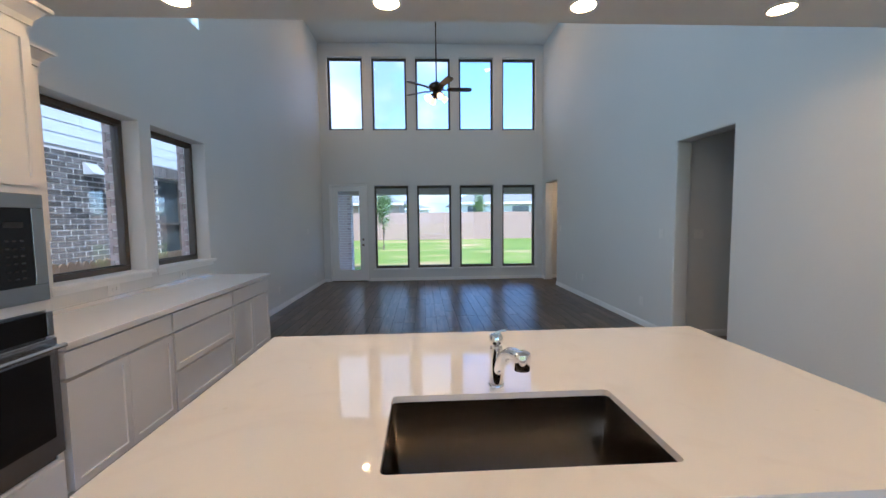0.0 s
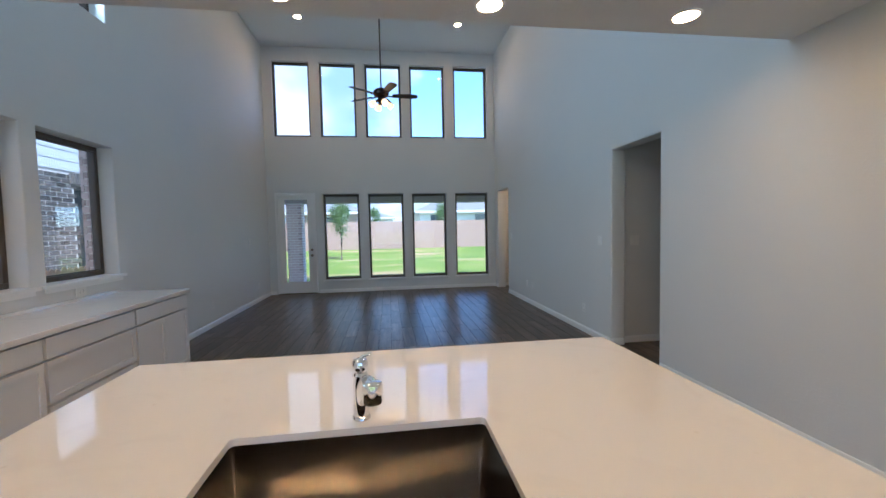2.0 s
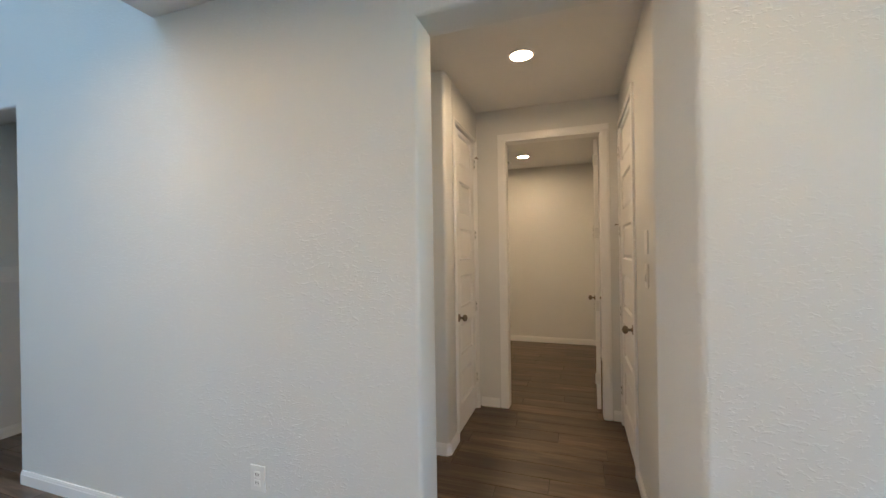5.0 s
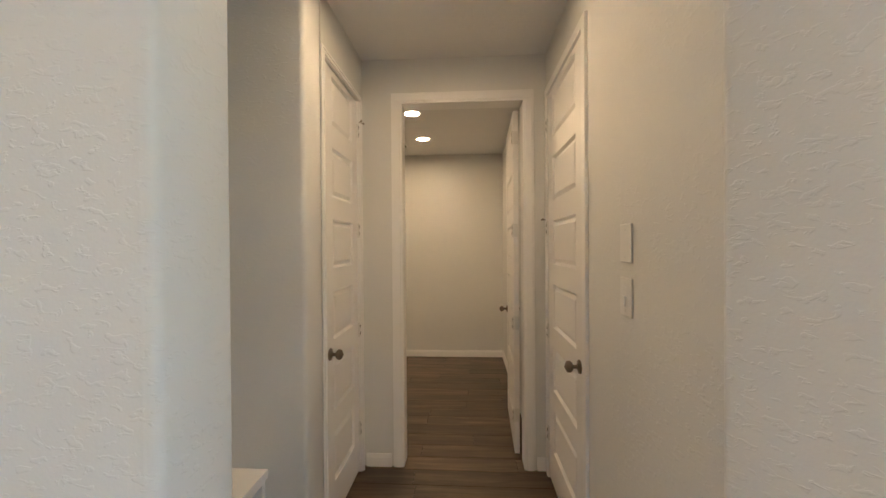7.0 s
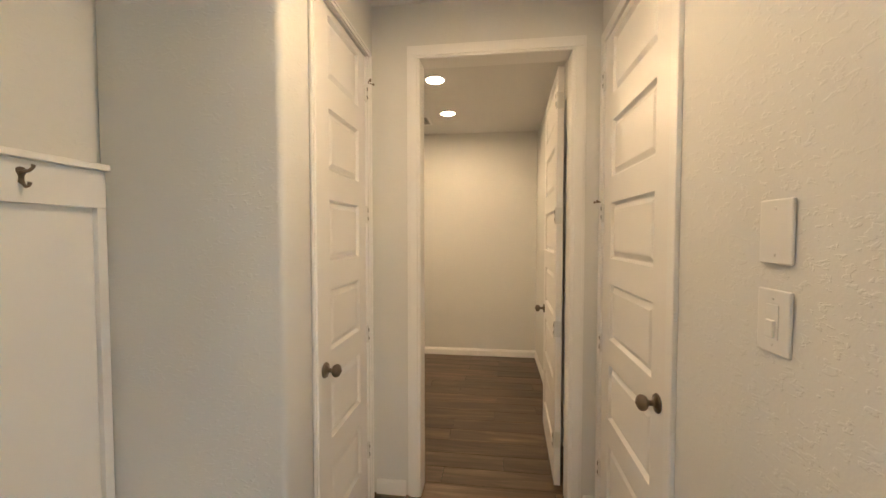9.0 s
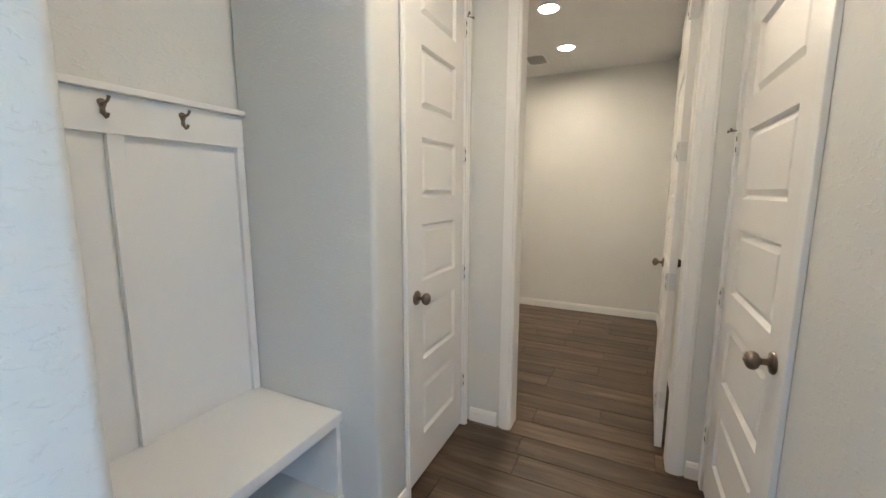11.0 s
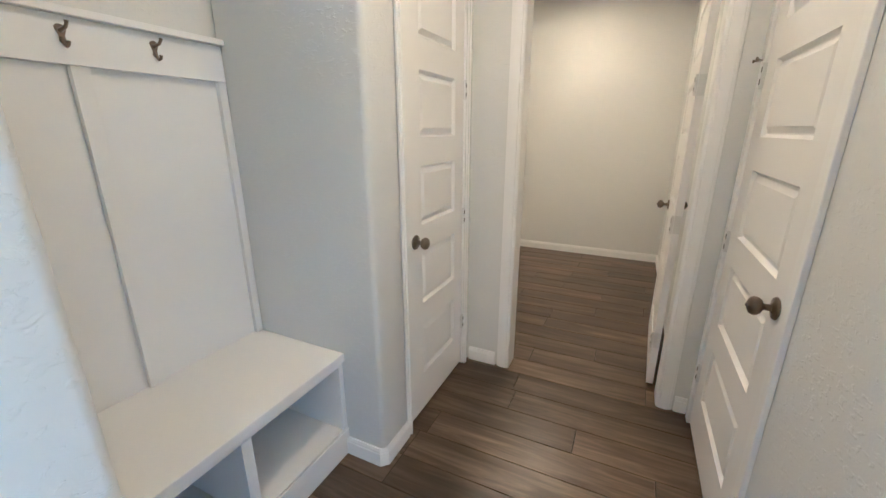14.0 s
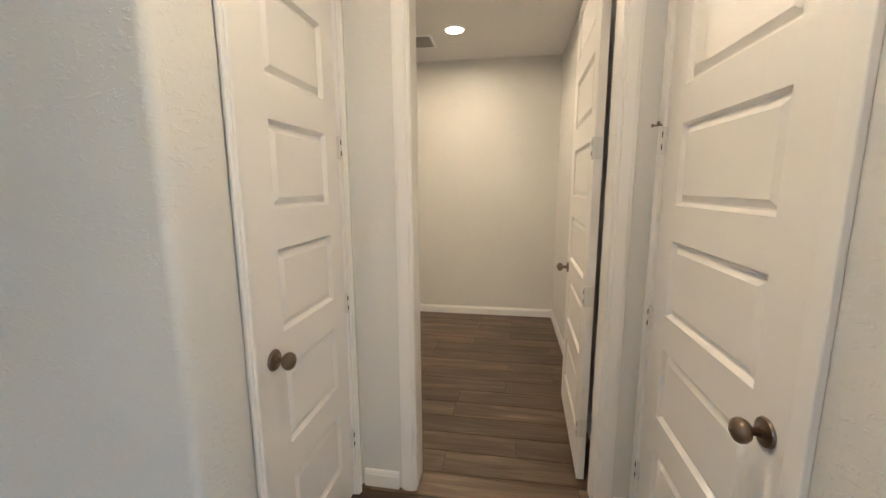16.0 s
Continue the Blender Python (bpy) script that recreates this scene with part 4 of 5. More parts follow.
# island
isl = thing("kitchen_island", Matrix(), "white panelled kitchen island base", "island")
bm = bmesh.new()
for x0, y0, x1, y1 in ((-0.60, 1.0, 1.56, 1.02), (-0.60, 1.93, 1.56, 1.95), (-0.60, 1.02, -0.58, 1.93), (1.54, 1.02, 1.56, 1.93)):
    box(bm, x0, y0, 0.10, x1, y1, 0.8925)
part("body", bm, CABINET, isl)
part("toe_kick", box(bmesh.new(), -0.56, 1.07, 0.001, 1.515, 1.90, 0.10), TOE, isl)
for k in range(3):
    part("panel", shaker(bmesh.new(), 1.01 + 0.0, 1.94, 0.12, 0.86, 1.5605) if k == 0 else
         box(bmesh.new(), -0.58 + 1.08 * (k - 1), 1.951, 0.13, 0.46 + 1.05 * (k - 1), 1.965, 0.86, 0.002), CABINET, isl)

# worktop with the sink's cut-out
SX0, SX1, SY0, SY1, SR = 0.02, 0.778, 1.07, 1.49, 0.018


def rounded(x0, y0, x1, y1, r, n=5):
    pts = []
    for cx, cy, a in ((x1 - r, y0 + r, -90), (x1 - r, y1 - r, 0), (x0 + r, y1 - r, 90), (x0 + r, y0 + r, 180)):
        pts += [(cx + r * math.cos(radians(a + 90 * k / n)), cy + r * math.sin(radians(a + 90 * k / n))) for k in range(n + 1)]
    return pts


def slab_with_hole(outer, inner, z0, z1):
    bm = bmesh.new()
    loops = []
    for z in (z1, z0):
        o = [bm.verts.new((x, y, z)) for x, y in outer]
        i = [bm.verts.new((x, y, z)) for x, y in inner]
        eo = [bm.edges.new((o[k], o[(k + 1) % len(o)])) for k in range(len(o))]
        ei = [bm.edges.new((i[k], i[(k + 1) % len(i)])) for k in range(len(i))]
        bmesh.ops.triangle_fill(bm, use_beauty=True, use_dissolve=False, edges=eo + ei)
        loops.append((o, i))
    for a, b in ((loops[0][0], loops[1][0]), (loops[0][1], loops[1][1])):
        for k in range(len(a)):
            bm.faces.new((a[k], a[(k + 1) % len(a)], b[(k + 1) % len(b)], b[k]))
    return bm


strips = []
top = slab_with_hole(rounded(-0.66, 0.945, 1.615, 2.25, 0.006, 3), rounded(SX0, SY0, SX1, SY1, SR), 0.893, 0.915)
for q in ((-0.66, 0.945, 1.615, 0.975), (-0.66, 2.22, 1.615, 2.25), (-0.66, 0.975, -0.63, 2.22), (1.585, 0.975, 1.615, 2.22)):
    strips.append(box(bmesh.new(), q[0] + 0.0005, q[1] + 0.0005, 0.868, q[2] - 0.0005, q[3] - 0.0005, 0.8928))
worktop = thing("island_worktop", Matrix(), "glossy white quartz island worktop with a sink cut-out", "countertop")
part("slab", top, QUARTZ, worktop)
for q in strips:
    part("edge_strip", q, QUARTZ, worktop)

sink = thing("undermount_sink", Matrix(), "deep rectangular brushed stainless undermount sink", "sink")
bm = bmesh.new()
rim = [bm.verts.new((x, y, 0.892)) for x, y in rounded(SX0 - 0.03, SY0 - 0.03, SX1 + 0.03, SY1 + 0.03, 0.03)]
lip = [bm.verts.new((x, y, 0.892)) for x, y in rounded(SX0 - 0.003, SY0 - 0.003, SX1 + 0.003, SY1 + 0.003, 0.02)]
low = [bm.verts.new((x, y, 0.615)) for x, y in rounded(SX0 + 0.004, SY0 + 0.004, SX1 - 0.004, SY1 - 0.004, 0.025)]
bot = [bm.verts.new((x, y, 0.60)) for x, y in rounded(SX0 + 0.022, SY0 + 0.022, SX1 - 0.022, SY1 - 0.022, 0.02)]
for a, b in ((rim, lip), (lip, low), (low, bot)):
    for k in range(len(a)):
        bm.faces.new((a[k], a[(k + 1) % len(a)], b[(k + 1) % len(b)], b[k]))
bm.faces.new(bot)
basin = part("basin", bm, SINK, sink, "brushed stainless basin", True)
mod = basin.modifiers.new("thickness", "SOLIDIFY")
mod.thickness, mod.offset = 0.0015, -1
bm = bmesh.new()
turned(bm, [(0, 0.001), (0.03, 0.001), (0.035, 0.004), (0.055, 0.005), (0.057, 0.001)], pose(0.40, 1.16, 0.60), 24)
part("drain", bm, STEEL, sink, "round drain strainer", True)

fau = thing("faucet", pose(0.392, 1.55, 0.915), "chrome single-hole pull-out kitchen faucet on the island", "faucet")
bm = bmesh.new()
turned(bm, [(0, 0.0005), (0.029, 0.0005), (0.030, 0.004), (0.028, 0.010), (0.0245, 0.014), (0.0235, 0.10), (0.0235, 0.142)], None, 28)
part("body", bm, CHROME, fau, "round chrome column", True)
bm = bmesh.new()
turned(bm, [(0.0235, 0.1425), (0.0215, 0.148), (0.0195, 0.152), (0.0235, 0.157), (0.0255, 0.165), (0.0255, 0.180), (0.021, 0.190), (0.010, 0.195), (0, 0.196)], None, 28)
cap = part("cap", bm, CHROME, fau, "round chrome handle cap", True)
bm = bmesh.new()
tube(bm, [(0.0, 0.0, 0.192), (0.012, -0.004, 0.203), (0.03, -0.008, 0.207), (0.036, -0.009, 0.207)], [0.006, 0.005, 0.0045, 0.0035], 10)
part("lever", bm, CHROME, cap, "short chrome lever", True)
aim = Vector((0.24, -0.97, 0)).normalized()


def along(d, z):
    return (aim.x * d * 0.96, aim.y * d * 0.96, z)


bm = bmesh.new()
tube(bm, [along(-0.004, 0.035), along(0.02, 0.068), along(0.05, 0.105), along(0.085, 0.138), along(0.12, 0.158), along(0.155, 0.165), along(0.185, 0.165)],
     [0.008, 0.017, 0.022, 0.0225, 0.0225, 0.0225, 0.0225], 20)
part("spout", bm, CHROME, fau, "arched chrome spout", True)
bm = bmesh.new()
turned(bm, [(0, 0.131), (0.0265, 0.131), (0.0285, 0.135), (0.0285, 0.176), (0.027, 0.184), (0.021, 0.188), (0, 0.189)], Matrix.Translation(along(0.20, 0)), 24)
sp = part("spray_head", bm, CHROME, fau, "chrome pull-out spray head", True)
bm = bmesh.new()
turned(bm, [(0, 0.129), (0.017, 0.1295), (0.017, 0.1305), (0, 0.1305)], Matrix.Translation(along(0.20, 0)), 20)
part("nozzle", bm, DARK, sp, "dark rubber nozzle plate")

# ---------------------------------------------------------------- ceiling fan
fan = thing("ceiling_fan", pose(0.42, 7.5, 0), "dark bronze ceiling fan with walnut blades and lit amber shades", "ceiling fan")
bm = bmesh.new()
turned(bm, [(0, 5.899), (0.07, 5.899), (0.07, 5.88), (0.045, 5.84), (0.02, 5.82), (0, 5.82)], None, 24)
part("canopy", bm, FAN_METAL, fan, "bronze ceiling canopy", True)
part("downrod", tube(bmesh.new(), [(0, 0, 5.83), (0, 0, 4.03)], 0.0125, 12), FAN_METAL, fan, "long bronze downrod", True)
bm = bmesh.new()
turned(bm, [(0, 4.06), (0.028, 4.055), (0.034, 4.03), (0.105, 4.015), (0.135, 3.985), (0.14, 3.945), (0.125, 3.905), (0.085, 3.885), (0, 3.884)], None, 32)
part("motor_housing", bm, FAN_METAL, fan, "rounded bronze motor housing", True)
bm = bmesh.new()
turned(bm, [(0, 3.8835), (0.05, 3.8835), (0.055, 3.86), (0.075, 3.845), (0.08, 3.82), (0.06, 3.79), (0.03, 3.765), (0.012, 3.75), (0, 3.745)], None, 28)
kit = part("light_kit", bm, FAN_METAL, fan, "bronze light kit", True)
for k in range(5):
    a = radians(2 + 72 * k)
    m = Matrix.Rotation(a, 4, "Z")
    bm = bmesh.new()
    outline = [(0.20, -0.052), (0.34, -0.062), (0.56, -0.070), (0.625, -0.060), (0.65, -0.03), (0.65, 0.03), (0.625, 0.060), (0.56, 0.070), (0.34, 0.062), (0.20, 0.052)]
    lo = [bm.verts.new((x, y, -0.004)) for x, y in outline]
    hi = [bm.verts.new((x, y, 0.004)) for x, y in outline]
    bm.faces.new(lo)
    bm.faces.new(hi)
    for i in range(len(lo)):
        bm.faces.new((lo[i], lo[(i + 1) % len(lo)], hi[(i + 1) % len(hi)], hi[i]))
    bl = part("blade", bm, BLADE, fan, "dark walnut fan blade", False, Matrix.Translation((0, 0, 3.915)) @ m @ Matrix.Rotation(radians(-12), 4, "X"))
    bm = bmesh.new()
    tube(bm, [(0.11, 0, -0.006), (0.16, 0.0, -0.016), (0.22, 0.0, -0.012)], [0.013, 0.011, 0.012], 8)
    box(bm, 0.205, -0.035, -0.012, 0.27, 0.035, -0.0045, 0.003)
    part("blade_iron", bm, FAN_METAL, bl, "bronze blade bracket", True)
for k in range(4):
    a = radians(20 + 90 * k)
    m = Matrix.Translation((0.075 * math.cos(a), 0.075 * math.sin(a), 3.815)) @ Matrix.Rotation(a, 4, "Z") @ Matrix.Rotation(radians(125), 4, "Y")
    bm = bmesh.new()
    turned(bm, [(0, -0.01), (0.016, -0.008), (0.02, 0.03), (0.024, 0.04), (0, 0.041)], m, 14)
    part("lamp_holder", bm, FAN_METAL, kit, "", True)
    bm = bmesh.new()
    turned(bm, [(0.022, 0.042), (0.035, 0.055), (0.05, 0.085), (0.054, 0.115), (0.05, 0.135), (0.058, 0.15), (0.055, 0.151), (0.046, 0.135), (0.02, 0.05)], m, 20)
    part("shade", bm, AMBER, kit, "lit amber glass bell shade", True)


# ---------------------------------------------------------------- mud bench niche
bench = thing("mud_bench", Matrix(), "white built-in bench with two open cubbies", "bench")
part("seat", box(bmesh.new(), 3.4285, 1.585, 0.475, 4.353, 2.088, 0.512, 0.003), TRIM, bench, "smooth white painted seat")
part("front_rail", box(bmesh.new(), 3.4285, 1.60, 0.452, 4.353, 1.62, 0.4745, 0.001), TRIM, bench)
part("cubby_floor", box(bmesh.new(), 3.4285, 1.605, 0.115, 4.353, 2.088, 0.135, 0.001), TRIM, bench)
part("kick_board", box(bmesh.new(), 3.4285, 1.60, 0.001, 4.353, 1.62, 0.1145, 0.001), TRIM, bench)
part("kick_cap", box(bmesh.new(), 3.4285, 1.593, 0.085, 4.353, 1.5995, 0.135, 0.002), TRIM, bench)
for x0, x1 in ((3.4285, 3.45), (3.866, 3.904), (4.330, 4.353)):
    part("divider", box(bmesh.new(), x0, 1.60, 0.1355, x1, 2.087, 0.4515 if x0 == 3.866 else 0.4515, 0.001), TRIM, bench)

panel = thing("coat_rail_panelling", Matrix(), "white board-and-batten panelling with a hook rail over the bench", "wall panelling")
part("back_panel", box(bmesh.new(), 3.4285, 2.078, 0.5125, 4.353, 2.0895, 1.70), TRIM, panel)
part("hook_rail", box(bmesh.new(), 3.4285, 2.056, 1.575, 4.353, 2.0775, 1.700, 0.002), TRIM, panel)
part("cap_ledge", box(bmesh.new(), 3.4285, 2.034, 1.7005, 4.353, 2.089, 1.722, 0.003), TRIM, panel)
for x0, x1 in ((3.4285, 3.455), (3.872, 3.918), (4.322, 4.353)):
    part("batten", box(bmesh.new(), x0, 2.057, 0.513, x1, 2.0775, 1.5745, 0.0015), TRIM, panel)


def coat_hook(x, z):
    h = thing("coat_hook", pose(x, 2.0595, z) @ Matrix.Diagonal((0.70, 0.70, 0.70, 1)), "aged nickel double coat hook on the rail", "coat hook", "coat hooks")
    bm = bmesh.new()
    outline = [(0.0, -0.038), (0.012, -0.028), (0.010, -0.005), (0.018, 0.014), (0.019, 0.026), (0.010, 0.034), (0, 0.036)]
    pts = outline + [(-a, b) for a, b in reversed(outline[1:-1])]
    f = [bm.verts.new((a, -0.006, b)) for a, b in pts]
    k = [bm.verts.new((a, 0, b)) for a, b in pts]
    bm.faces.new(f)
    bm.faces.new(k)
    for i in range(len(f)):
        bm.faces.new((f[i], f[(i + 1) % len(f)], k[(i + 1) % len(k)], k[i]))
    part("back_plate", bm, NICKEL, h)
    bm = bmesh.new()
    tube(bm, [(0, -0.005, 0.012), (0, -0.025, 0.016), (0, -0.048, 0.020), (0, -0.062, 0.030), (0, -0.066, 0.042)], [0.009, 0.0075, 0.0065, 0.006, 0.008], 10)
    part("upper_prong", bm, NICKEL, h, "", True)
    bm = bmesh.new()
    tube(bm, [(0, -0.005, -0.012), (0, -0.014, -0.034), (0, -0.026, -0.046), (0, -0.040, -0.042), (0, -0.046, -0.028)], [0.008, 0.007, 0.006, 0.006, 0.0075], 10)
    part("lower_prong", bm, NICKEL, h, "", True)
    for sx in (-0.011, 0.011):
        bm = bmesh.new()
        turned(bm, [(0, 0), (0.0035, 0), (0.003, 0.002), (0, 0.0025)], pose(sx, -0.006, 0.022, 90, 0, 0), 8)
        part("screw", bm, NICKEL, h)


for x in (3.87, 4.11):
    coat_hook(x, 1.652)


# ---------------------------------------------------------------- outside
def ground_mesh():
    bm = bmesh.new()
    ys = [-400, -60, -10, 13, 18, 27, 60, 400]
    zs = [-0.75, -0.75, -0.75, -0.16, 0.05, 0.28, 0.3, 0.3]
    xs = [-400, -60, -12, -4.2, -2.7, 3.5, 20, 60, 400]
    g = {}
    for i, x in enumerate(xs):
        for j, y in enumerate(ys):
            z = zs[j]
            if y == 13 and x < -3:
                z = -0.3
            g[i, j] = bm.verts.new((x, y, z))
    for i in range(len(xs) - 1):
        for j in range(len(ys) - 1):
            bm.faces.new((g[i, j], g[i + 1, j], g[i + 1, j + 1], g[i, j + 1]))
    return bm


structure("ground", ground_mesh(), LAWN, "patchy green lawn with dry spots", "lawn")
structure("patio", box(bmesh.new(), -3.4, 10.42, -0.9, 4.2, 13.1, -0.06, 0.01), CONCRETE, "plain concrete patio slab", "patio")
structure("patio_ceiling", box(bmesh.new(), -3.4, 10.43, 2.72, 4.2, 13.1, 2.85), CEIL, "covered patio ceiling", "ceiling")
structure("patio_beam", box(bmesh.new(), -3.4, 12.62, 2.37, 4.2, 13.1, 2.719), plain("beam_paint", (0.36, 0.33, 0.30), 0.7), "taupe painted patio beam", "beam")
structure("roof", box(bmesh.new(), -2.63, -3.4, 6.05, 3.6, 10.42, 6.3), ROOF, "flat closing roof over the house", "roof")
structure("roof_low", box(bmesh.new(), 3.41, -3.4, 2.90, 8.6, 10.8, 3.1), ROOF, "closing roof over the side rooms", "roof")
structure("wall_outer_east", box(bmesh.new(), 8.4, -3.4, -0.7, 8.6, 10.8, 2.9), HOUSE_T, "outer wall of the side rooms", "wall")
structure("wall_outer_north", box(bmesh.new(), 3.42, 10.5, -0.7, 8.4, 10.7, 2.9), HOUSE_T, "outer wall of the side rooms", "wall")
structure("wall_outer_south", box(bmesh.new(), 3.42, -3.3, -0.7, 8.4, -3.1, 2.9), HOUSE_T, "outer wall of the side rooms", "wall")


def bricks_on(parent, m, width, height, mat, name="brick", bl=0.195, bh=0.060, j=0.018, limit=0, skip=()):
    """Courses of bricks on a plane: local x along, z up, proud towards -y. The first `limit` are parts, the rest one joined mesh."""
    full = bmesh.new()
    box(full, 0, -0.006, 0, bl, 0.02, bh)
    me = finish(name, full, mat)
    rest, count = bmesh.new(), 0
    z, row = 0.0, 0
    while z + bh <= height + 0.001:
        x = -(bl + j) / 2 if row % 2 else 0.0
        while x < width - 0.01:
            a, b = max(x, 0.0), min(x + bl, width)
            if b - a > 0.02 and not any(s[0] < (a + b) / 2 < s[1] and s[2] < z + bh / 2 < s[3] for s in skip):
                if count < limit and b - a > bl - 0.001:
                    share(name, me, parent, m @ Matrix.Translation((a, random.uniform(-0.002, 0.002), z)))
                    count += 1
                else:
                    d = random.uniform(-0.002, 0.002)
                    box(rest, a, -0.006 + d, z, b, 0.02, z + bh)
            x += bl + j
        z += bh + j
        row += 1
    if len(rest.verts):
        o = part("brickwork", rest, mat, parent, "", False, m)
        tagged(o, kind="stuff")
    else:
        rest.free()


col = thing("patio_column", Matrix(), "square pale pink brick patio column", "column")
CW = 0.44
part("core", box(bmesh.new(), -2.555, 12.655, -0.06, -2.13, 13.08, 2.369), MORTAR, col, "pale mortar core")
bricks_on(col, pose(-2.56, 12.652, -0.055), CW, 2.42, BRICK_P, limit=70)
bricks_on(col, pose(-2.127, 12.65, -0.055, 0, 0, 90), CW, 2.42, BRICK_P)
bricks_on(col, pose(-2.558, 13.09, -0.055, 0, 0, -90), CW, 2.42, BRICK_P)

# brick veneer seen at the sides of the kitchen windows
ven = thing("brick_veneer", Matrix(), "pale brick veneer outside the kitchen windows", "brick wall", "", "structure")
for y0, y1, lim in ((3.866, 4.014, 60), (4.926, 5.6, 60)):
    part("backing", box(bmesh.new(), -2.698, y0 + 0.01, 0.9, -2.632, y1 - 0.01, 3.0), MORTAR, ven)
    bricks_on(ven, pose(-2.704, y0 + 0.004, 0.9), 0.070, 2.1, BRICK_P, bl=0.066, j=0.012, limit=lim)
    bricks_on(ven, pose(-2.702, y1, 0.9, 0, 0, -90), y1 - y0, 2.1, BRICK_P)


def picket_fence(name, along_x, at, a0, a1, z0, z1, w, mat, label, posts, limit, ear=0.02, face=1):
    f = thing(name, Matrix(), label, "fence")

    def slat(bm, a, wd, dz):
        pts = [(a, z0), (a + wd, z0), (a + wd, z1 + dz - ear), (a + wd - ear, z1 + dz), (a + ear, z1 + dz), (a, z1 + dz - ear)]
        rings = []
        for t in (0, 0.018):
            rings.append([bm.verts.new((p, at + t, z) if along_x else (at + t, p, z)) for p, z in pts])
        bm.faces.new(rings[0])
        bm.faces.new(rings[1])
        for i in range(len(pts)):
            bm.faces.new((rings[0][i], rings[0][(i + 1) % len(pts)], rings[1][(i + 1) % len(pts)], rings[1][i]))
    rest = bmesh.new()
    k = 0
    a = a0
    while a < a1:
        dz = random.uniform(-0.008, 0.008)
        if posts[0] <= a < posts[1] and k < limit:
            bm = bmesh.new()
            slat(bm, a, w - 0.004, dz)
            part("picket", bm, mat, f)
            k += 1
        else:
            slat(rest, a, w - 0.004, dz)
        a += w
    if len(rest.verts):
        tagged(part("pickets", rest, mat, f), kind="stuff")
    for z in (z0 + 0.25, (z0 + z1) / 2, z1 - 0.25):
        bm = bmesh.new()
        if along_x:
            box(bm, a0, at + 0.0185, z - 0.045, a1, at + 0.055, z + 0.045)
        else:
            box(bm, at - 0.037, a0, z - 0.045, at - 0.0005, a1, z + 0.045)
        part("rail", bm, mat, f)
    return f


picket_fence("back_fence", True, 26.6, -26, 30, 0.24, 2.10, 0.145, PICKET_P, "pale weathered cedar privacy fence behind the lawn", (-6, 14), 150)
picket_fence("side_fence", False, -3.95, -2, 11.5, -0.75, 1.09, 0.102, PICKET, "tan scalloped cedar picket fence between the houses", (2.5, 9), 70, 0.035)
picket_fence("yard_fence", False, -6.2, 13.5, 26.5, -0.3, 1.95, 0.145, PICKET_P, "cedar fence along the side of the lawn", (18, 26), 60)


# neighbouring brick house beside the kitchen windows
nb = thing("neighbour_house", Matrix(), "dark brick house with blue-grey lap siding above", "house")
NX = -4.75
NW = (7.72, 8.50, 0.75, 2.38)
part("wall", pierced("x", NX - 0.25, 0.25, -3, 13, -0.8, 5.6, [NW]), MORTAR, nb, "pale mortar wall behind the bricks")
bricks_on(nb, pose(NX, 4.6, 0.45, 0, 0, 90), 5.4, 2.13, BRICK_D, limit=260, skip=[(NW[0] - 4.6 - 0.02, NW[1] - 4.6 + 0.02, 0.0, NW[3] - 0.45 + 0.215)])
bm = bmesh.new()
for k in range(14):
    y = NW[0] - 0.08 + k * 0.067
    box(bm, NX + 0.001, y, NW[3] + 0.01, NX + 0.02, y + 0.056, NW[3] + 0.20)
tagged(part("soldier_course", bm, BRICK_D, nb, "upright brick course over the window"), kind="stuff")
for k in range(18):
    z = 2.60 + 0.165 * k
    bm = bmesh.new()
    box(bm, NX + 0.002, -3, z, NX + 0.006, 13, z + 0.165)
    for v in bm.verts:
        if v.co.x > NX + 0.005 and v.co.z < z + 0.01:
            v.co.x += 0.005
    part("siding_board", bm, SIDING, nb)
nwin = part("window", box(bmesh.new(), NX - 0.12, NW[0], NW[2], NX - 0.10, NW[1], NW[3]), HOUSE_G, nb, "dark reflecting window")
bm = bmesh.new()
for y0, z0, y1, z1 in ((NW[0], NW[2], NW[0] + 0.05, NW[3]), (NW[1] - 0.05, NW[2], NW[1], NW[3]), (NW[0], NW[3] - 0.05, NW[1], NW[3]), (NW[0], 1.5, NW[1], 1.55)):
    box(bm, NX - 0.0995, y0, z0, NX - 0.05, y1, z1, 0.003)
part("window_frame", bm, BRONZE, nwin)
bm = box(bmesh.new(), NX - 8, -3.6, 5.62, NX + 0.30, 13.6, 5.76)
for v in bm.verts:
    if v.co.x < NX:
        v.co.z += 2.2
part("roof", bm, ROOF, nb, "grey shingle eave")
bm = bmesh.new()
hood = [(0, 0.0), (0.0, 0.17), (0.025, 0.17), (0.15, 0.02), (0.15, 0.0)]
a = [bm.verts.new((NX + 0.016 + x, 6.12, 2.25 + z)) for x, z in hood]
b = [bm.verts.new((NX + 0.016 + x, 6.34, 2.25 + z)) for x, z in hood]
bm.faces.new(a)
bm.faces.new(b)
for i in range(len(a)):
    bm.faces.new((a[i], a[(i + 1) % 5], b[(i + 1) % 5], b[i]))
part("vent_hood", bm, HOOD, nb, "white sheet-metal vent hood")


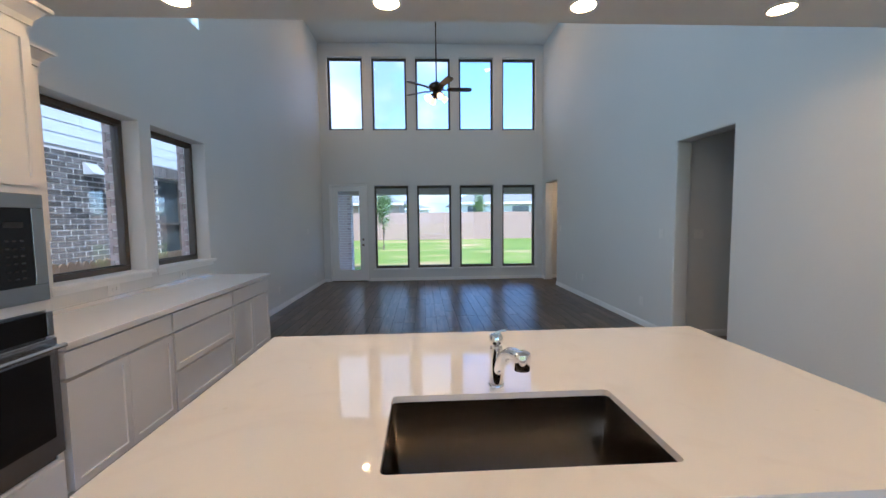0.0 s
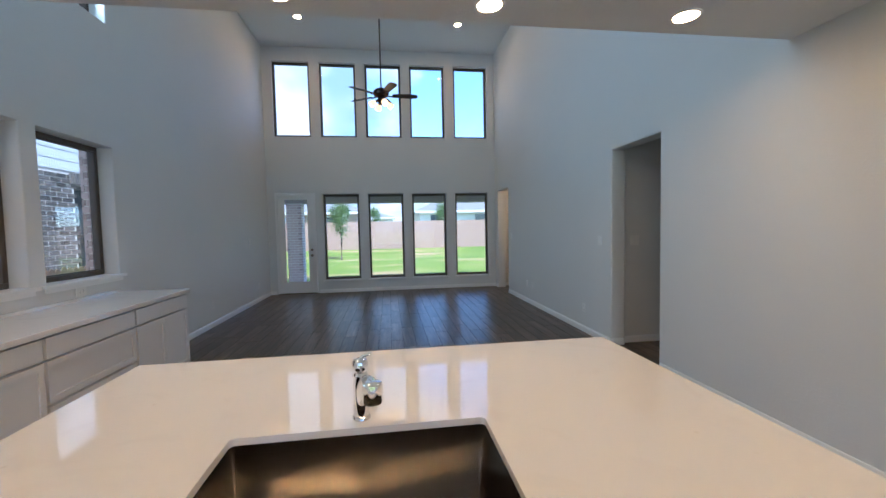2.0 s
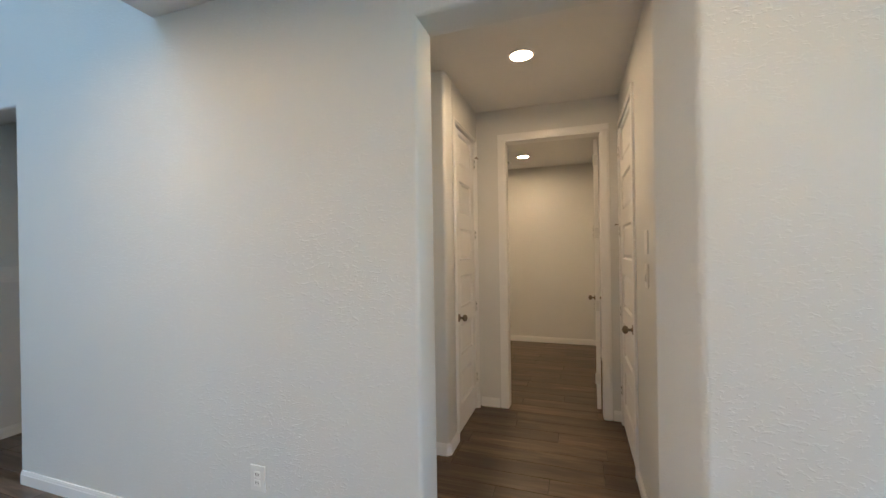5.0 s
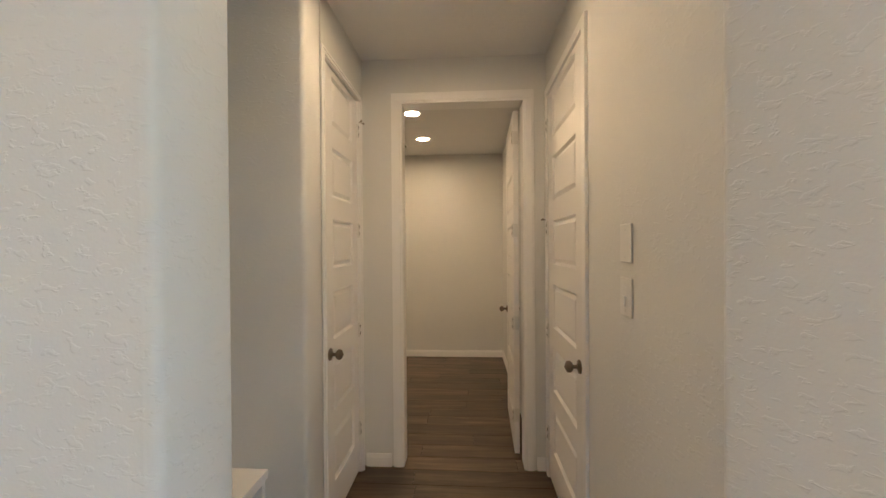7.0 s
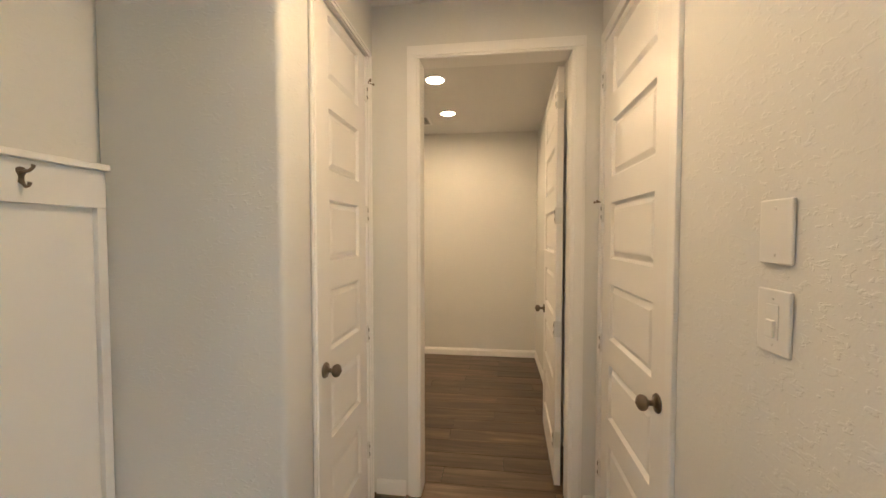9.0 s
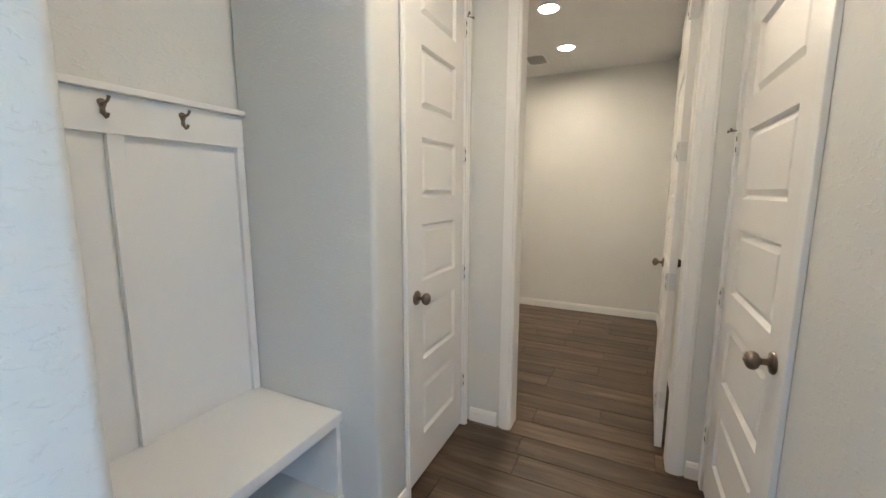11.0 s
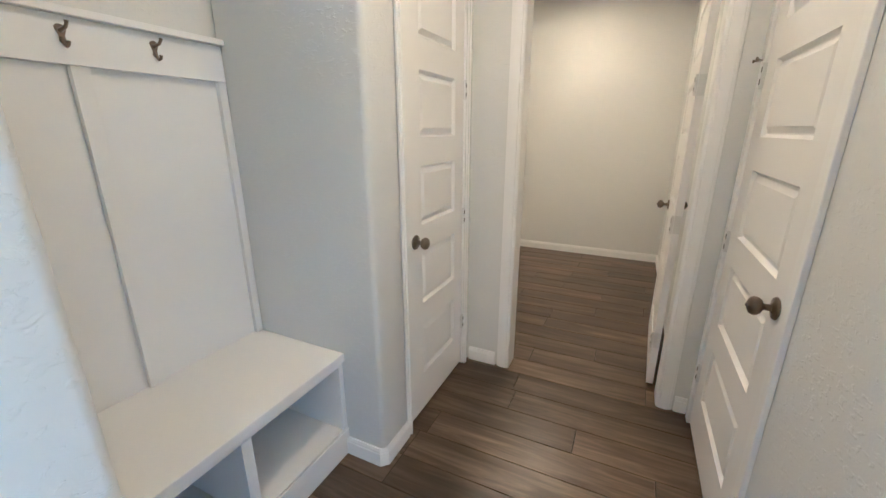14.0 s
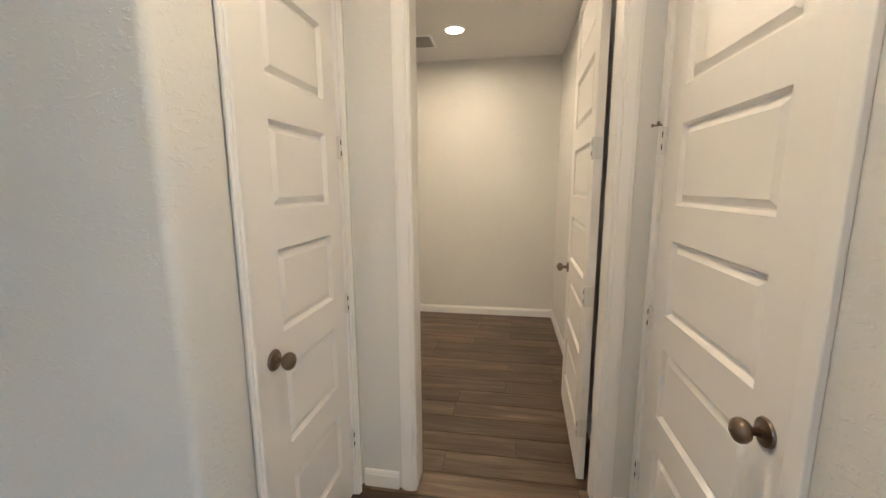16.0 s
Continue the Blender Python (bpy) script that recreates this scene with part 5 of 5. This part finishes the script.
def far_house(x0, x1, y0, y1, base, eave, ridge, wall_mat, label, wins, overhang=0.5):
    h = thing("house", Matrix(), label, "house")
    part("wall", box(bmesh.new(), x0, y0, base, x1, y1, eave), wall_mat, h)
    bm = bmesh.new()
    o, run = overhang, min(y1 - y0, x1 - x0) / 2
    lo = [bm.verts.new(p) for p in ((x0 - o, y0 - o, eave), (x1 + o, y0 - o, eave), (x1 + o, y1 + o, eave), (x0 - o, y1 + o, eave))]
    ym = (y0 + y1) / 2
    r0, r1 = bm.verts.new((x0 + run, ym, ridge)), bm.verts.new((x1 - run, ym, ridge))
    for q in ((lo[0], lo[1], r1, r0), (lo[1], lo[2], r1), (lo[2], lo[3], r0, r1), (lo[3], lo[0], r0), tuple(lo)):
        bm.faces.new(q)
    part("roof", bm, ROOF, h, "grey shingle hip roof")
    part("fascia", box(bmesh.new(), x0 - o, y0 - o - 0.03, eave - 0.2, x1 + o, y0 - o - 0.001, eave + 0.03), HOUSE_W, h, "white fascia board")
    for wx0, wx1, z0, z1 in wins:
        wn_ = part("window", box(bmesh.new(), wx0, y0 - 0.03, z0, wx1, y0 - 0.01, z1), HOUSE_G, h, "dark window")
        bm = bmesh.new()
        for p in ((wx0 - 0.08, z0 - 0.08, wx0, z1 + 0.08), (wx1, z0 - 0.08, wx1 + 0.08, z1 + 0.08), (wx0, z1, wx1, z1 + 0.08), (wx0, z0 - 0.08, wx1, z0)):
            box(bm, p[0], y0 - 0.06, p[1], p[2], y0 - 0.001, p[3])
        part("window_frame", bm, HOUSE_W, wn_)
    return h


far_house(-20, -2.2, 40, 52, 0.25, 3.35, 6.6, HOUSE_T, "far tan brick house with a grey hip roof", [(-6.2, -4.6, 1.6, 2.9), (-11, -9.5, 1.5, 2.9)])
far_house(3.6, 20, 40, 52, 0.25, 3.35, 6.8, HOUSE_W, "far white house with a grey hip roof", [(4.7, 5.7, 2.2, 3.0), (9.3, 11.0, 1.6, 3.0), (14, 15.5, 1.6, 3.0)])
far_house(-7, 1.2, 66, 76, 0.25, 3.6, 5.2, HOUSE_W, "far white house between its neighbours", [(-3, -2, 2, 3)])
bm = bmesh.new()
for k in range(60):
    x = -150 + k * 5 + random.uniform(-1, 1)
    r = random.uniform(3, 5.5)
    bmesh.ops.create_icosphere(bm, subdivisions=2, radius=r, matrix=Matrix.Translation((x, 150 + random.uniform(-8, 8), 1.0)) @ Matrix.Diagonal((1.5, 1, 1, 1)))
for v in bm.verts:
    v.co += noise.noise_vector(v.co * 0.4) * 0.8
hills = new("far_woods", finish("far_woods", bm, HILL))
tagged(hills, "low dark green wooded skyline", "woods", "", "stuff")


def small_tree(x, y, z, height, crown_r, label, seed):
    rnd = random.Random(seed)
    t = thing("tree", pose(x, y, z), label, "tree", "young yard trees")
    bm = bmesh.new()
    tube(bm, [(0, 0, -0.05), (0.02, 0, height * 0.3), (-0.02, 0.01, height * 0.6), (0, 0, height * 0.93)], [0.05, 0.04, 0.028, 0.008], 10)
    tips = []
    for k in range(16):
        a, h = rnd.uniform(0, 6.28), height * rnd.uniform(0.40, 0.85)
        rr = crown_r * rnd.uniform(0.5, 0.9) * (1.15 - h / height * 0.6)
        tip = (math.cos(a) * rr, math.sin(a) * rr, h + rr * 0.75)
        tube(bm, [(0, 0, h), (tip[0] * 0.5, tip[1] * 0.5, h + rr * 0.3), tip], [0.014, 0.009, 0.004], 6)
        tips.append(tip)
    part("trunk", bm, BARK, t, "slim staked trunk", True)
    verts, faces = [], []
    for k in range(3200):
        tx, ty, tz = rnd.choice(tips)
        f = rnd.uniform(0.35, 1.15)
        c = Vector((tx * f + rnd.gauss(0, 0.13), ty * f + rnd.gauss(0, 0.13), tz - (1 - f) * 0.35 + rnd.gauss(0, 0.16)))
        q = Euler((rnd.uniform(0, 6.3), rnd.uniform(0, 6.3), rnd.uniform(0, 6.3))).to_matrix()
        s = rnd.uniform(0.03, 0.055)
        i = len(verts)
        verts += [c + q @ Vector(p) for p in ((-s, 0, 0), (0, -s * 0.45, s * 0.1), (s, 0, 0), (0, s * 0.45, s * 0.1))]
        faces.append((i, i + 1, i + 2, i + 3))
    me = bpy.data.meshes.new("crown")
    me.from_pydata(verts, [], faces)
    me.materials.append(LEAF)
    c = new("crown", me)
    c.parent = t
    tagged(c, "airy green crown of small leaves", kind="stuff")


small_tree(-1.85, 20.0, 0.10, 2.95, 0.62, "young green yard tree in front of the fence", 3)
small_tree(-0.7, 31.0, 0.30, 3.1, 0.6, "young green tree behind the fence", 5)
small_tree(4.9, 33.0, 0.30, 4.0, 0.6, "young green tree behind the fence", 7)


# ---------------------------------------------------------------- floor planks
PW, PL, GAP = 0.165, 0.99, 0.004


def plank_mesh(w, l):
    bm = bmesh.new()
    box(bm, 0, 0, -0.0025, w, l, 0.0)
    for v in bm.verts:
        if v.co.z > -0.001:
            v.co.x += 0.001 if v.co.x < w / 2 else -0.001
            v.co.y += 0.001 if v.co.y < l / 2 else -0.001
    return finish("plank", bm, TILE)


REGIONS = [(-2.38, 3.23, -2.7, 10.2), (3.23, 3.40, 0.195, 1.168), (3.23, 3.40, 3.97, 4.85), (3.23, 3.40, 9.1, 9.97),
           (3.40, 5.42, 0.185, 2.09), (5.42, 7.94, 0.235, 2.75), (3.40, 4.9, 3.25, 4.93), (3.40, 4.7, 8.7, 10.2)]
laid = []
rnd = random.Random(11)
for i in range(int(11 / PW) + 1):
    x0, x1 = -2.485 + i * PW, -2.485 + (i + 1) * PW - GAP
    y = -2.9 - rnd.choice((0.0, 0.33, 0.66)) - rnd.uniform(0, 0.06)
    while y < 10.3:
        for a0, a1, b0, b1 in REGIONS:
            p0, p1, q0, q1 = max(x0, a0), min(x1, a1), max(y, b0), min(y + PL - GAP, b1)
            if p1 - p0 > 0.004 and q1 - q0 > 0.01:
                laid.append((p0, p1, q0, q1))
        y += PL
near = [p for p in laid if (p[0] > 3.2 and p[3] < 2.8) or (p[0] > 0.55 and 1.6 < p[2] < 7.6)][:295]
picked = set(near)
meshes = {}
for p0, p1, q0, q1 in near:
    key = (round(p1 - p0, 4), round(q1 - q0, 3))
    if key not in meshes:
        meshes[key] = plank_mesh(*key)
    share("plank", meshes[key], floor, Matrix.Translation((p0, q0, 0)))
vs, fs = [], []
for p in laid:
    if p in picked:
        continue
    p0, p1, q0, q1 = p
    i = len(vs)
    for z, e in ((-0.0025, 0.0), (0.0, 0.001)):
        vs += [(p0 + e, q0 + e, z), (p1 - e, q0 + e, z), (p1 - e, q1 - e, z), (p0 + e, q1 - e, z)]
    fs += [(i + 4, i + 5, i + 6, i + 7)] + [(i + k, i + (k + 1) % 4, i + 4 + (k + 1) % 4, i + 4 + k) for k in range(4)]
me = bpy.data.meshes.new("planks")
me.from_pydata(vs, [], fs)
me.materials.append(TILE_J)
rest = new("planks", me)
rest.parent = floor
tagged(rest, kind="stuff")
